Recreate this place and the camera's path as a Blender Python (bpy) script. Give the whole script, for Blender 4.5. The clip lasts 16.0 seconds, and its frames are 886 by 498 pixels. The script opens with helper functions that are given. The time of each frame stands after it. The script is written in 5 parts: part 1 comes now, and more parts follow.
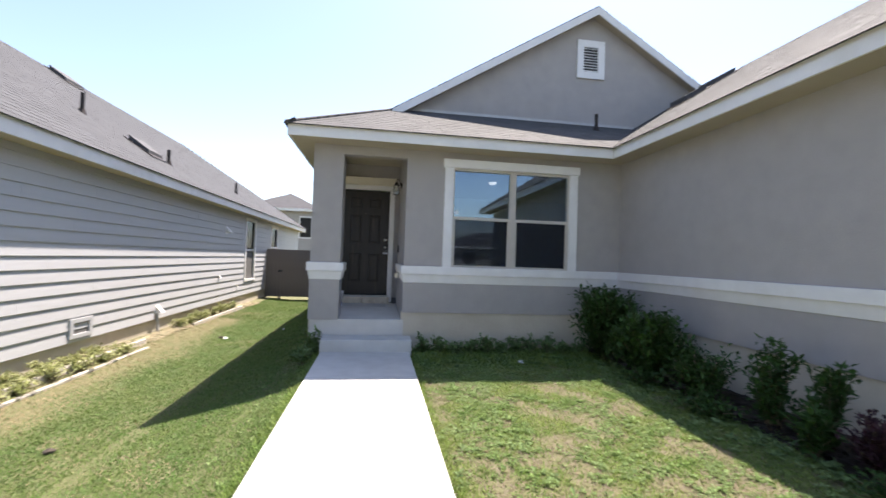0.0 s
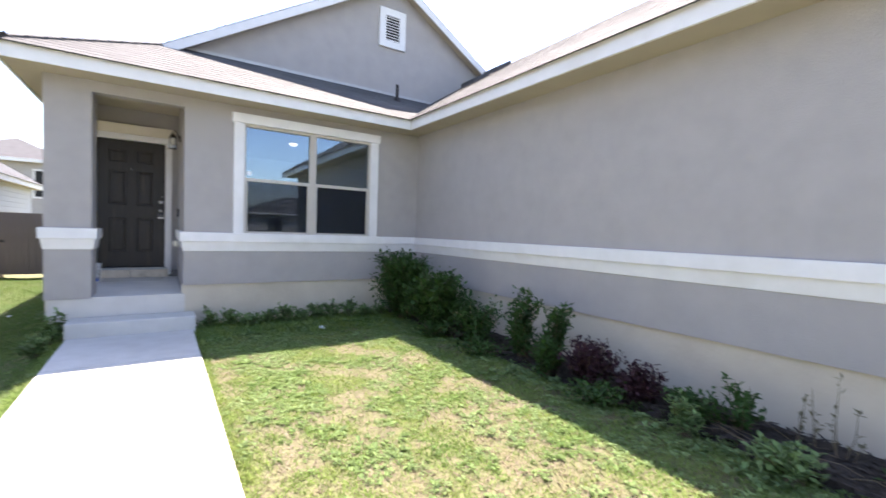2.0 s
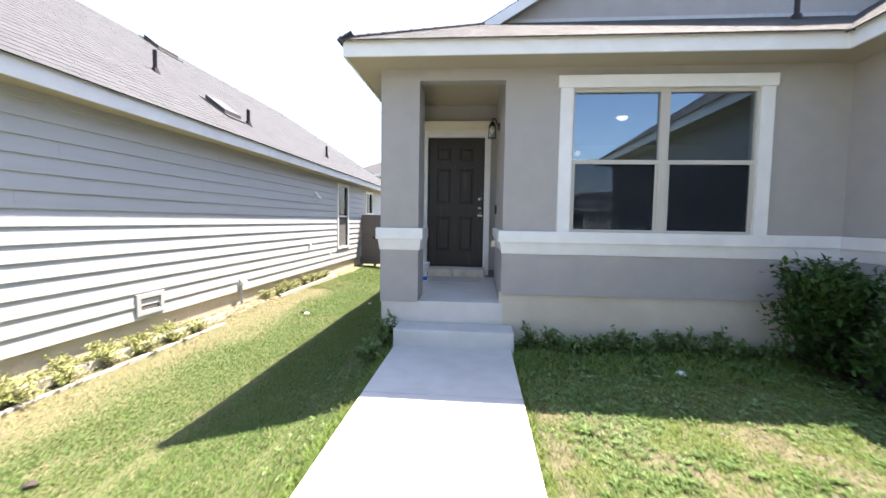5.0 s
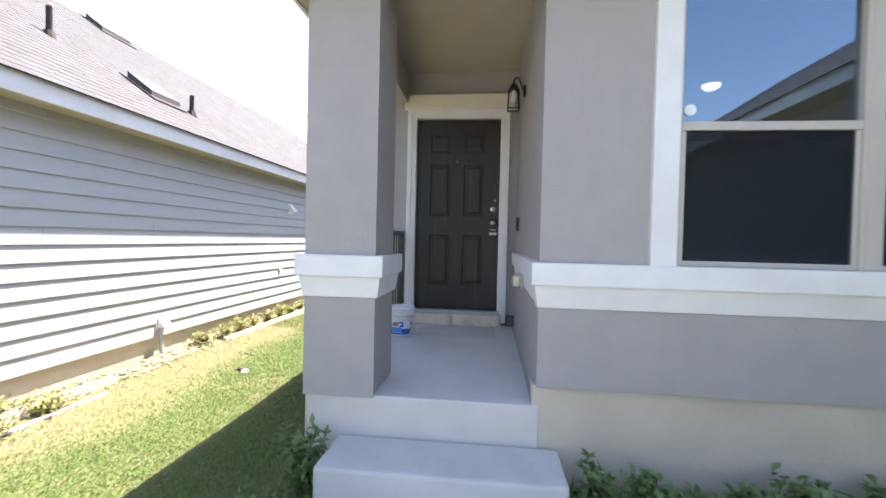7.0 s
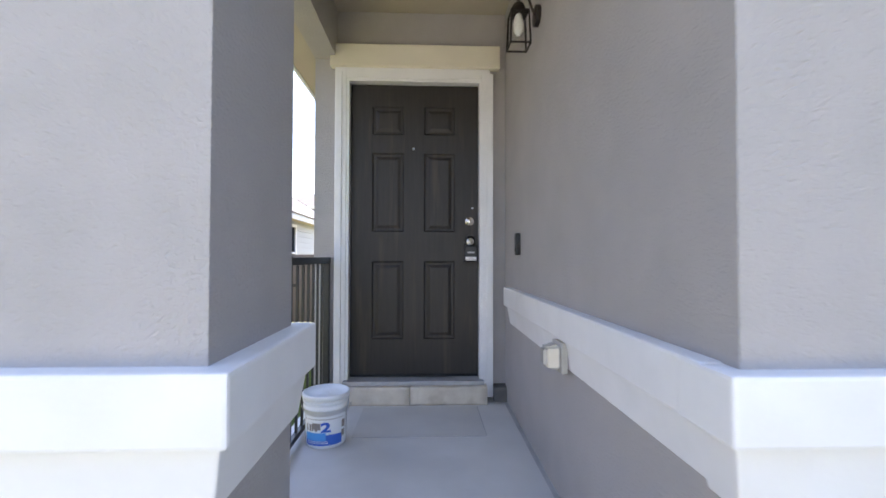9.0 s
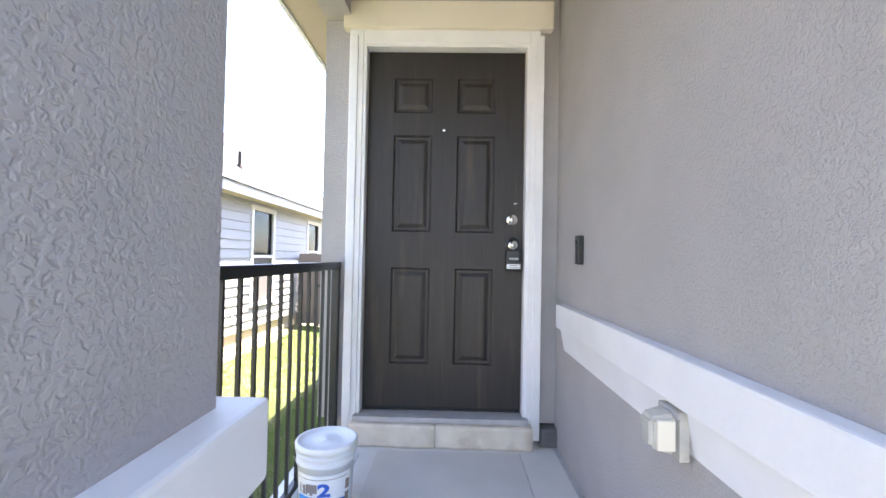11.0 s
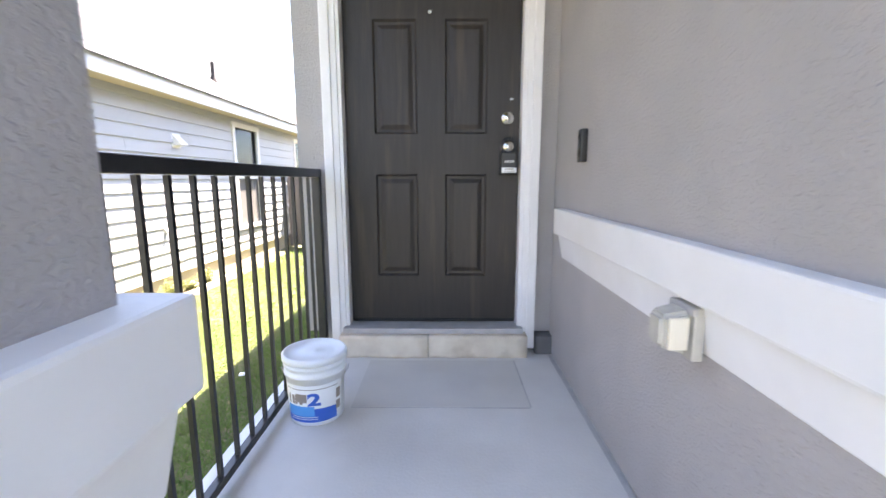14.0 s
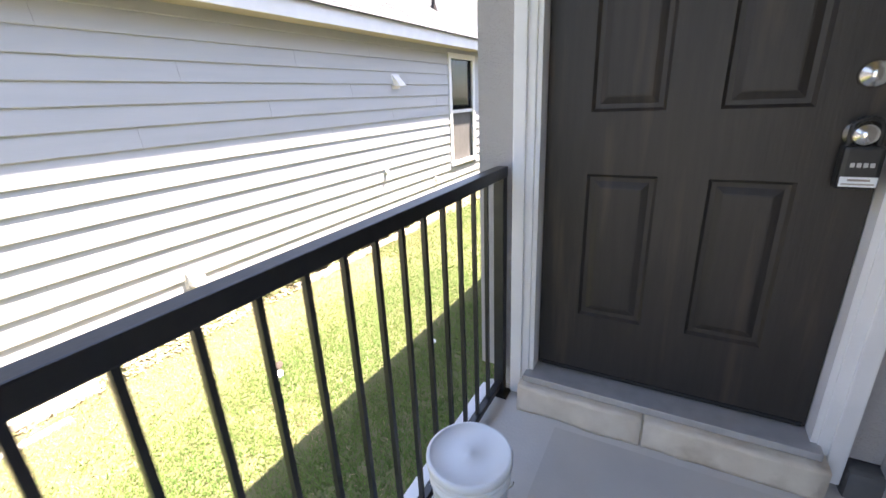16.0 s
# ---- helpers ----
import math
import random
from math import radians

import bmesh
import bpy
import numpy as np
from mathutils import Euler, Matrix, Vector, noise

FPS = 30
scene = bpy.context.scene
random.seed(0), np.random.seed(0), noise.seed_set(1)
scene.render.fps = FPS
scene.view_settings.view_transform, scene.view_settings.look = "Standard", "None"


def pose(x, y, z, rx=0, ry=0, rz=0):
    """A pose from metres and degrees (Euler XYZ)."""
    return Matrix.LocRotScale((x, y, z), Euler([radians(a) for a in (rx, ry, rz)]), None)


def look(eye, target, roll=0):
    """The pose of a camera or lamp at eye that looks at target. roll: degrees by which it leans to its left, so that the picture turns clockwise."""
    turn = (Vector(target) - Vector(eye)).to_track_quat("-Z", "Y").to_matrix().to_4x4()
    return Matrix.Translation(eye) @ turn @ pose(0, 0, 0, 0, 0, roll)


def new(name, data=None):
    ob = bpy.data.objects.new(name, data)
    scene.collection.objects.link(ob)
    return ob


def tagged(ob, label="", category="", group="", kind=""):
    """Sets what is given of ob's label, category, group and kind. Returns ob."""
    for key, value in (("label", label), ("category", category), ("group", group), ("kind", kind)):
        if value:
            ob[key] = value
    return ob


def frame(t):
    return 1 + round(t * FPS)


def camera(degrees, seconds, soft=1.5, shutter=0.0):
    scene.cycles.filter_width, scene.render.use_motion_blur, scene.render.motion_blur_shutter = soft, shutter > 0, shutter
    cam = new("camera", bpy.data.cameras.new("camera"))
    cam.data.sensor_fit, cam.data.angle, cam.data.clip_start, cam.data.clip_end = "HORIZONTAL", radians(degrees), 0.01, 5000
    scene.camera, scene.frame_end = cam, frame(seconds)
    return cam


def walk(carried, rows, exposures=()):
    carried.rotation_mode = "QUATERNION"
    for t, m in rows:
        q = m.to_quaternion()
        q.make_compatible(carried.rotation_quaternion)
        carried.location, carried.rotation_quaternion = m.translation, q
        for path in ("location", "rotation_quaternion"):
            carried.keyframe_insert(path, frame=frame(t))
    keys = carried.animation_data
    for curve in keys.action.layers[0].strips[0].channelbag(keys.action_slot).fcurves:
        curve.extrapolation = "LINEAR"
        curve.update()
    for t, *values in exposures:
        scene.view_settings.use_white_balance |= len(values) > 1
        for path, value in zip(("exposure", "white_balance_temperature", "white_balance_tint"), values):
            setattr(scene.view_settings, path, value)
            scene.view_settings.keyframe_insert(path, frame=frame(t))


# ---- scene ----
cam = camera(92.0, 16.0, shutter=0.5)
PATH = [
    (0, (-0.042, 0.185, 1.61), (0.256, 2.162, 1.657), 2.0),
    (0.5, (-0.009, 0.157, 1.604), (0.487, 2.094, 1.65), 1.8),
    (1, (0.027, 0.129, 1.587), (0.709, 2.009, 1.599), 1.9),
    (1.5, (0.059, 0.105, 1.596), (0.95, 1.896, 1.559), 1.8),
    (2, (0.084, 0.091, 1.593), (1.187, 1.758, 1.517), 1.9),
    (2.5, (0.09, 0.081, 1.6), (1.359, 1.624, 1.498), 1.9),
    (3, (0.048, 0.13, 1.588), (1.13, 1.809, 1.489), 2.0),
    (3.5, (-0.051, 0.351, 1.561), (0.461, 2.279, 1.416), 1.7),
    (4, (-0.037, 0.774, 1.56), (-0.029, 2.773, 1.499), 1.8),
    (4.2, (0.036, 0.97, 1.583), (-0.104, 2.961, 1.447), 1.7),
    (6.3, (0.105, 3.328, 1.595), (-0.068, 5.32, 1.546), 0.7),
    (6.5, (0.11, 3.558, 1.605), (-0.097, 5.547, 1.592), 1.8),
    (7, (0.065, 4.068, 1.604), (-0.154, 6.056, 1.563), 1.3),
    (7.5, (-0.01, 4.539, 1.63), (-0.158, 6.532, 1.559), 0.3),
    (8, (-0.086, 4.995, 1.657), (-0.277, 6.985, 1.685), 1.8),
    (8.5, (-0.166, 5.389, 1.667), (-0.213, 7.388, 1.724), 2.1),
    (8.7, (-0.19, 5.519, 1.676), (-0.109, 7.517, 1.716), 0.1),
    (10.8, (-0.248, 6.247, 1.725), (-0.31, 8.246, 1.775), 0.7),
    (11, (-0.249, 6.261, 1.723), (-0.294, 8.26, 1.765), 1.1),
    (11.5, (-0.254, 6.278, 1.787), (-0.25, 8.25, 2.117), 0.6),
    (12, (-0.263, 6.259, 1.838), (-0.242, 8.191, 2.357), 0.4),
    (12.5, (-0.276, 6.25, 1.784), (-0.251, 8.224, 2.104), 1.0),
    (13, (-0.267, 6.27, 1.693), (-0.227, 8.269, 1.619), 1.2),
    (13.5, (-0.265, 6.299, 1.655), (-0.195, 8.279, 1.38), 0.6),
    (14, (-0.228, 6.422, 1.638), (-0.245, 8.396, 1.316), -0.1),
    (14.5, (-0.185, 6.625, 1.745), (-0.609, 8.522, 1.276), 1.6),
    (15, (-0.233, 6.781, 1.815), (-1.067, 8.526, 1.306), 0.7),
    (15.5, (-0.322, 6.985, 1.93), (-1.239, 8.657, 1.329), 0.3),
    (16, (-0.321, 7.155, 1.933), (-1.245, 8.801, 1.27), -2.6),
]
walk(cam, [(t, look(eye, target, roll)) for t, eye, target, roll in PATH],
     exposures=((0, 1.6, 6850, 17), (1.0, 1.95, 6800, 18), (2.5, 2.53, 6850, 21), (3.5, 2.72, 6900, 19), (4.2, 2.25, 6900, 16), (6.4, 2.25, 6900, 18), (7.0, 2.5, 6950, 18),
                (8, 2.76, 6950, 19), (8.5, 2.8, 6950, 20), (11, 3.7, 6950, 20), (12, 3.68, 7000, 20), (12.5, 3.6, 7000, 20), (13.5, 3.57, 7250, 20), (14, 3.66, 7300, 20), (14.5, 3.74, 7300, 20), (15, 3.62, 7150, 20), (15.5, 3.32, 7200, 21), (16, 3.04, 7200, 20)))

# ---- sky, sun ----
SUN = Vector((0.262, 0.405, 1.0)).normalized()
world = bpy.data.worlds.new("sky")
scene.world = world
world.use_nodes = True
wn = world.node_tree
sky = wn.nodes.new("ShaderNodeTexSky")
sky.sky_type = "NISHITA"
sky.sun_disc = False
sky.sun_elevation = math.asin(SUN.z)
sky.sun_rotation = math.atan2(SUN.x, SUN.y)
sky.air_density, sky.dust_density, sky.ozone_density = 1.0, 0.8, 1.2
wn.nodes["Background"].inputs["Strength"].default_value = 0.105
wn.links.new(sky.outputs[0], wn.nodes["Background"].inputs["Color"])
sun = new("sun", bpy.data.lights.new("sun", "SUN"))
sun.data.energy, sun.data.angle, sun.data.color = 4.6, radians(0.53), (1.0, 0.95, 0.87)
sun.matrix_world = look(SUN * 40, (0, 0, 0))


# ---- materials ----
def material(name, a, b=None, rough=0.7, scale=8.0, detail=5.0, bump=0.0, bump_scale=60.0, metal=0.0,
             island=0.0, stain=None, stain_scale=0.8, stain_at=0.55, stretch=(1, 1, 1), spec=0.5, pits=False):
    """Two colours mixed by noise, stains at a larger scale, a fine relief, and a shift of value from piece to piece."""
    m = bpy.data.materials.new(name)
    m.use_nodes = True
    t, p = m.node_tree, m.node_tree.nodes["Principled BSDF"]
    N, L = t.nodes.new, t.links.new
    p.inputs["Roughness"].default_value, p.inputs["Metallic"].default_value = rough, metal
    p.inputs["Specular IOR Level"].default_value = spec
    tc, mp = N("ShaderNodeTexCoord"), N("ShaderNodeMapping")
    mp.inputs["Scale"].default_value = stretch
    L(tc.outputs["Object"], mp.inputs["Vector"])
    n1 = N("ShaderNodeTexNoise")
    n1.inputs["Scale"].default_value, n1.inputs["Detail"].default_value = scale, detail
    L(mp.outputs[0], n1.inputs["Vector"])
    ramp = N("ShaderNodeMapRange")
    ramp.inputs["From Min"].default_value, ramp.inputs["From Max"].default_value = 0.3, 0.7
    L(n1.outputs[0], ramp.inputs["Value"])
    mix = N("ShaderNodeMix")
    mix.data_type = "RGBA"
    b = b or tuple(c * 0.85 for c in a)
    mix.inputs["A"].default_value, mix.inputs["B"].default_value = (*a, 1), (*b, 1)
    L(ramp.outputs[0], mix.inputs["Factor"])
    colour = mix.outputs["Result"]
    if stain:
        n2 = N("ShaderNodeTexNoise")
        n2.inputs["Scale"].default_value, n2.inputs["Detail"].default_value = stain_scale, 6.0
        L(mp.outputs[0], n2.inputs["Vector"])
        r2 = N("ShaderNodeMapRange")
        r2.inputs["From Min"].default_value, r2.inputs["From Max"].default_value = stain_at, stain_at + 0.2
        L(n2.outputs[0], r2.inputs["Value"])
        m2 = N("ShaderNodeMix")
        m2.data_type = "RGBA"
        L(r2.outputs[0], m2.inputs["Factor"])
        L(colour, m2.inputs["A"])
        m2.inputs["B"].default_value = (*stain, 1)
        colour = m2.outputs["Result"]
    if island:
        g, mr, hs = N("ShaderNodeNewGeometry"), N("ShaderNodeMapRange"), N("ShaderNodeHueSaturation")
        mr.inputs["To Min"].default_value, mr.inputs["To Max"].default_value = 1 - island, 1 + island
        L(g.outputs["Random Per Island"], mr.inputs["Value"])
        L(mr.outputs[0], hs.inputs["Value"])
        L(colour, hs.inputs["Color"])
        colour = hs.outputs[0]
    L(colour, p.inputs["Base Color"])
    if bump:
        n3, bp = N("ShaderNodeTexNoise"), N("ShaderNodeBump")
        n3.inputs["Scale"].default_value, n3.inputs["Detail"].default_value = bump_scale, 4.0
        L(mp.outputs[0], n3.inputs["Vector"])
        bp.inputs["Strength"].default_value, bp.inputs["Distance"].default_value = bump, 0.01
        if pits:
            n3.inputs["Distortion"].default_value = 0.6
            r3 = N("ShaderNodeMapRange")
            r3.inputs["From Min"].default_value, r3.inputs["From Max"].default_value = 0.38, 0.55
            L(n3.outputs[0], r3.inputs["Value"])
            L(r3.outputs[0], bp.inputs["Height"])
        else:
            L(n3.outputs[0], bp.inputs["Height"])
        L(bp.outputs[0], p.inputs["Normal"])
    return m


def leaf_material(name, a, b, island=0.35):
    m = material(name, a, b, rough=0.55, scale=3.0, island=island, spec=0.3)
    t, p = m.node_tree, m.node_tree.nodes["Principled BSDF"]
    tr, mx = t.nodes.new("ShaderNodeBsdfTranslucent"), t.nodes.new("ShaderNodeMixShader")
    src = p.inputs["Base Color"].links[0].from_socket
    t.links.new(src, tr.inputs["Color"])
    mx.inputs[0].default_value = 0.22
    t.links.new(p.outputs[0], mx.inputs[1])
    t.links.new(tr.outputs[0], mx.inputs[2])
    t.links.new(mx.outputs[0], t.nodes["Material Output"].inputs["Surface"])
    return m


def glass_material(name, tint, base, shine=(0.9, 0.95, 1.0)):
    """Window glass: sharp reflections that grow at grazing angles, and a clear tinted body."""
    m = bpy.data.materials.new(name)
    m.use_nodes = True
    t = m.node_tree
    t.nodes.remove(t.nodes["Principled BSDF"])
    N, L = t.nodes.new, t.links.new
    gl, tr, mx, fr = N("ShaderNodeBsdfGlossy"), N("ShaderNodeBsdfTransparent"), N("ShaderNodeMixShader"), N("ShaderNodeLayerWeight")
    gl.inputs["Roughness"].default_value = 0.0
    gl.inputs["Color"].default_value = (*shine, 1)
    tr.inputs["Color"].default_value = (*tint, 1)
    fr.inputs["Blend"].default_value = 0.5
    pw, ma = N("ShaderNodeMath"), N("ShaderNodeMath")
    pw.operation, ma.operation = "POWER", "MULTIPLY_ADD"
    pw.inputs[1].default_value, ma.inputs[1].default_value, ma.inputs[2].default_value = 4.0, 1.0 - base, base
    L(fr.outputs["Facing"], pw.inputs[0])
    L(pw.outputs[0], ma.inputs[0])
    L(ma.outputs[0], mx.inputs[0])
    L(tr.outputs[0], mx.inputs[1])
    L(gl.outputs[0], mx.inputs[2])
    L(mx.outputs[0], t.nodes["Material Output"].inputs["Surface"])
    return m


STUCCO = material("stucco", (0.40, 0.375, 0.36), (0.365, 0.345, 0.33), 0.9, 5.0, bump=0.38, bump_scale=108.0, pits=True, stain=(0.375, 0.35, 0.33), stain_scale=0.7)
TRIM = material("white_trim_paint", (0.76, 0.75, 0.74), (0.70, 0.69, 0.68), 0.6, 6.0, bump=0.12, bump_scale=45.0, stain=(0.66, 0.64, 0.61), stain_scale=1.6)
CREAM = material("cream_paint", (0.74, 0.68, 0.55), (0.70, 0.64, 0.52), 0.6, 5.0, bump=0.05)
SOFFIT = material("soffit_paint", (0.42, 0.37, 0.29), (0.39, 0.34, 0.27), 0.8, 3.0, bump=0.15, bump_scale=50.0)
FOUNDATION = material("foundation_concrete", (0.55, 0.49, 0.39), (0.49, 0.43, 0.34), 0.9, 4.0, bump=0.3, bump_scale=30.0, stain=(0.43, 0.375, 0.29), stain_scale=1.2)
CONCRETE = material("walk_concrete", (0.56, 0.55, 0.52), (0.50, 0.49, 0.46), 0.85, 7.0, bump=0.25, bump_scale=120.0, stain=(0.47, 0.455, 0.43), stain_scale=1.1)
PORCH = material("porch_concrete", (0.60, 0.575, 0.535), (0.55, 0.525, 0.49), 0.8, 5.0, bump=0.15, bump_scale=90.0, stain=(0.48, 0.455, 0.42), stain_scale=1.3)
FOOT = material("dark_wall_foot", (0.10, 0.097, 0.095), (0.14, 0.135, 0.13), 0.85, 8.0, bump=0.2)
GRIME = material("slab_grime", (0.36, 0.345, 0.32), (0.46, 0.445, 0.42), 0.9, 14.0, bump=0.1)
MARK = material("mat_mark", (0.53, 0.505, 0.465), (0.49, 0.465, 0.43), 0.85, 6.0, bump=0.1, bump_scale=90.0)
SHINGLE = material("grey_shingle", (0.080, 0.080, 0.080), (0.060, 0.060, 0.061), 0.85, 30.0, bump=0.02, bump_scale=200.0, island=0.16, stain=(0.09, 0.089, 0.086), stain_scale=1.4, spec=0.4)
SHINGLE_N = material("neighbour_shingle", (0.055, 0.057, 0.063), (0.044, 0.046, 0.051), 0.85, 60.0, bump=0.02, bump_scale=220.0, island=0.14)
FARROOF = material("far_shingle", (0.075, 0.075, 0.08), (0.06, 0.06, 0.065), 0.95, 3.0)
ROOFBASE = material("roof_underlay", (0.10, 0.10, 0.10), (0.08, 0.08, 0.08), 0.9)
SIDING = material("grey_lap_siding", (0.43, 0.435, 0.445), (0.405, 0.41, 0.42), 0.65, 2.0, bump=0.12, bump_scale=20.0, stretch=(8, 0.6, 8), stain=(0.43, 0.435, 0.44), stain_scale=0.5)
BLACK = material("black_painted_metal", (0.012, 0.012, 0.013), (0.02, 0.02, 0.02), 0.4, 30.0, bump=0.05, metal=0.0)
BRONZE = material("dark_bronze", (0.03, 0.024, 0.02), (0.045, 0.035, 0.03), 0.45, 30.0, metal=0.7)
DOORPAINT = material("dark_brown_door", (0.023, 0.0195, 0.0175), (0.031, 0.026, 0.023), 0.45, 6.0, bump=0.12, bump_scale=14.0, stretch=(9, 1, 0.7), stain=(0.062, 0.045, 0.034), stain_scale=1.8, stain_at=0.58, spec=0.35)
GREYMETAL = material("grey_painted_metal", (0.06, 0.06, 0.062), (0.05, 0.05, 0.052), 0.7, 20.0)
CHROME = material("satin_nickel", (0.72, 0.70, 0.66), (0.66, 0.64, 0.60), 0.22, 20.0, metal=1.0)
ALU = material("aluminium_sill", (0.48, 0.47, 0.46), (0.40, 0.39, 0.38), 0.5, 15.0, metal=0.3)
STONE = material("limestone", (0.74, 0.66, 0.54), (0.62, 0.53, 0.42), 0.85, 9.0, bump=0.8, bump_scale=16.0, stain=(0.45, 0.36, 0.26), stain_scale=5.0)
VINYL = material("beige_window_vinyl", (0.50, 0.46, 0.40), (0.47, 0.43, 0.38), 0.5)
PLASTIC = material("white_plastic", (0.82, 0.84, 0.85), (0.77, 0.79, 0.80), 0.4, 6.0)
BLUE = material("blue_print", (0.02, 0.10, 0.50), (0.03, 0.14, 0.55), 0.4)
LIGHTBLUE = material("light_blue_print", (0.06, 0.33, 0.72), (0.08, 0.36, 0.75), 0.4)
GREYPRINT = material("grey_print", (0.25, 0.22, 0.20), (0.32, 0.26, 0.22), 0.5)
CLEARGREY = material("cloudy_plastic", (0.50, 0.48, 0.42), (0.42, 0.40, 0.35), 0.25, 25.0, bump=0.1)
SCREEN = glass_material("insect_screen_mesh", (0.8, 0.8, 0.82), 0.0)
CLOTH = material("dark_screen_mesh", (0.02, 0.02, 0.022), (0.03, 0.03, 0.03), 0.8, 300.0)
DARK = material("dark_void", (0.02, 0.02, 0.02), rough=0.9)
# Room dimness put into the wall colour; the same grey serves as screens.
INSIDE = material("dimmed_inside", (0.13, 0.125, 0.12), rough=0.9)
FENCEWOOD = material("stained_fence_wood", (0.17, 0.142, 0.128), (0.145, 0.12, 0.107), 0.85, 5.0, bump=0.4, bump_scale=20.0, stretch=(6, 6, 0.5), island=0.15)
TIMBER = material("weathered_timber", (0.50, 0.46, 0.40), (0.36, 0.33, 0.29), 0.9, 5.0, bump=0.4, bump_scale=25.0, stretch=(4, 0.6, 4))
SOIL = material("lawn_soil", (0.135, 0.13, 0.06), (0.115, 0.125, 0.05), 0.95, 6.0, bump=0.6, bump_scale=40.0, stain=(0.19, 0.155, 0.10), stain_scale=2.2, stain_at=0.58)
MULCH = material("dark_mulch", (0.03, 0.023, 0.019), (0.055, 0.043, 0.034), 0.95, 25.0, bump=1.0, bump_scale=35.0, island=0.4)
LITTER = material("dry_leaves", (0.42, 0.36, 0.24), (0.30, 0.25, 0.16), 0.9, 12.0, island=0.35)
ASPHALT = material("asphalt", (0.055, 0.055, 0.055), (0.045, 0.045, 0.045), 0.9, 20.0, bump=0.3, bump_scale=150.0)
GRASS = leaf_material("grass_blade", (0.12, 0.205, 0.038), (0.195, 0.25, 0.06))
DRYGRASS = leaf_material("dry_grass_blade", (0.225, 0.175, 0.12), (0.185, 0.145, 0.093))
EDGEGRASS = leaf_material("worn_edge_grass", (0.36, 0.27, 0.17), (0.29, 0.22, 0.13))
SIDEGRASS = leaf_material("side_grass_blade", (0.074, 0.148, 0.026), (0.12, 0.175, 0.04))
WEED = leaf_material("weed_leaf", (0.12, 0.20, 0.065), (0.18, 0.255, 0.10))
LAWNWEED = leaf_material("lawn_weed_leaf", (0.17, 0.26, 0.075), (0.25, 0.33, 0.14))
PALEWEED = leaf_material("pale_weed_leaf", (0.30, 0.30, 0.13), (0.22, 0.26, 0.08))
BUSH = leaf_material("shrub_leaf", (0.03, 0.075, 0.016), (0.055, 0.115, 0.025))
STALK = leaf_material("dry_stalk_leaf", (0.10, 0.095, 0.05), (0.14, 0.12, 0.07))
PURPLE = leaf_material("purple_leaf", (0.04, 0.014, 0.02), (0.062, 0.022, 0.028))
STEM = material("woody_stem", (0.12, 0.09, 0.055), (0.17, 0.13, 0.08), 0.9, 20.0)
GLASS = glass_material("window_glass", (0.7, 0.73, 0.75), 0.17, (0.68, 0.86, 1.0))
PLAINGLASS = glass_material("plain_window_glass", (0.5, 0.53, 0.56), 0.035, (0.22, 0.25, 0.29))
CLEAR = glass_material("lantern_glass", (0.92, 0.92, 0.9), 0.05)
t_ = SCREEN.node_tree
dif = t_.nodes.new("ShaderNodeBsdfDiffuse")
dif.inputs["Color"].default_value = (0.035, 0.035, 0.038, 1)
for nd in list(t_.nodes):
    if nd.bl_idname == "ShaderNodeMixShader":
        for lk in list(nd.inputs[0].links):
            t_.links.remove(lk)
        nd.inputs[0].default_value = 0.22
        t_.links.new(dif.outputs[0], nd.inputs[2])
BULB = material("frosted_bulb", (0.85, 0.83, 0.78), rough=0.5)
GLOW = bpy.data.materials.new("ceiling_lamp_glow")
GLOW.use_nodes = True
GLOW.node_tree.nodes["Principled BSDF"].inputs["Emission Color"].default_value = (1, 0.95, 0.85, 1)
GLOW.node_tree.nodes["Principled BSDF"].inputs["Emission Strength"].default_value = 0.5


# ---- mesh helpers ----
def box(bm, x0, x1, y0, y1, z0, z1, bevel=0.0, m=None):
    """Adds a block with its edges rounded by bevel."""
    mat = Matrix.Translation(((x0 + x1) / 2, (y0 + y1) / 2, (z0 + z1) / 2)) @ Matrix.Diagonal((abs(x1 - x0), abs(y1 - y0), abs(z1 - z0), 1))
    r = bmesh.ops.create_cube(bm, size=1.0, matrix=(m @ mat) if m else mat)
    if bevel:
        es = list({e for v in r["verts"] for e in v.link_edges})
        bmesh.ops.bevel(bm, geom=es, offset=bevel, segments=2, affect="EDGES", profile=0.6)
    return bm


def rod(bm, a, b, r0, r1=None, n=10, caps=True):
    """Adds a round bar from a to b."""
    a, b = Vector(a), Vector(b)
    d = b - a
    q = d.to_track_quat("Z", "Y").to_matrix().to_4x4()
    bmesh.ops.create_cone(bm, cap_ends=caps, segments=n, radius1=r0, radius2=r0 if r1 is None else r1, depth=d.length, matrix=Matrix.Translation((a + b) / 2) @ q)
    return bm


def lathe(bm, profile, n=32, m=Matrix()):
    """Turns a profile of (radius, height) round the z axis."""
    rings = [[bm.verts.new(m @ Vector((r * math.cos(2 * math.pi * i / n), r * math.sin(2 * math.pi * i / n), z))) for i in range(n)] for r, z in profile]
    for lo, hi in zip(rings, rings[1:]):
        for i in range(n):
            bm.faces.new((lo[i], lo[(i + 1) % n], hi[(i + 1) % n], hi[i]))
    for ring, flip in ((rings[0], True), (rings[-1], False)):
        if profile[0 if flip else -1][0] > 1e-4:
            bm.faces.new(list(reversed(ring)) if flip else ring)
    return bm


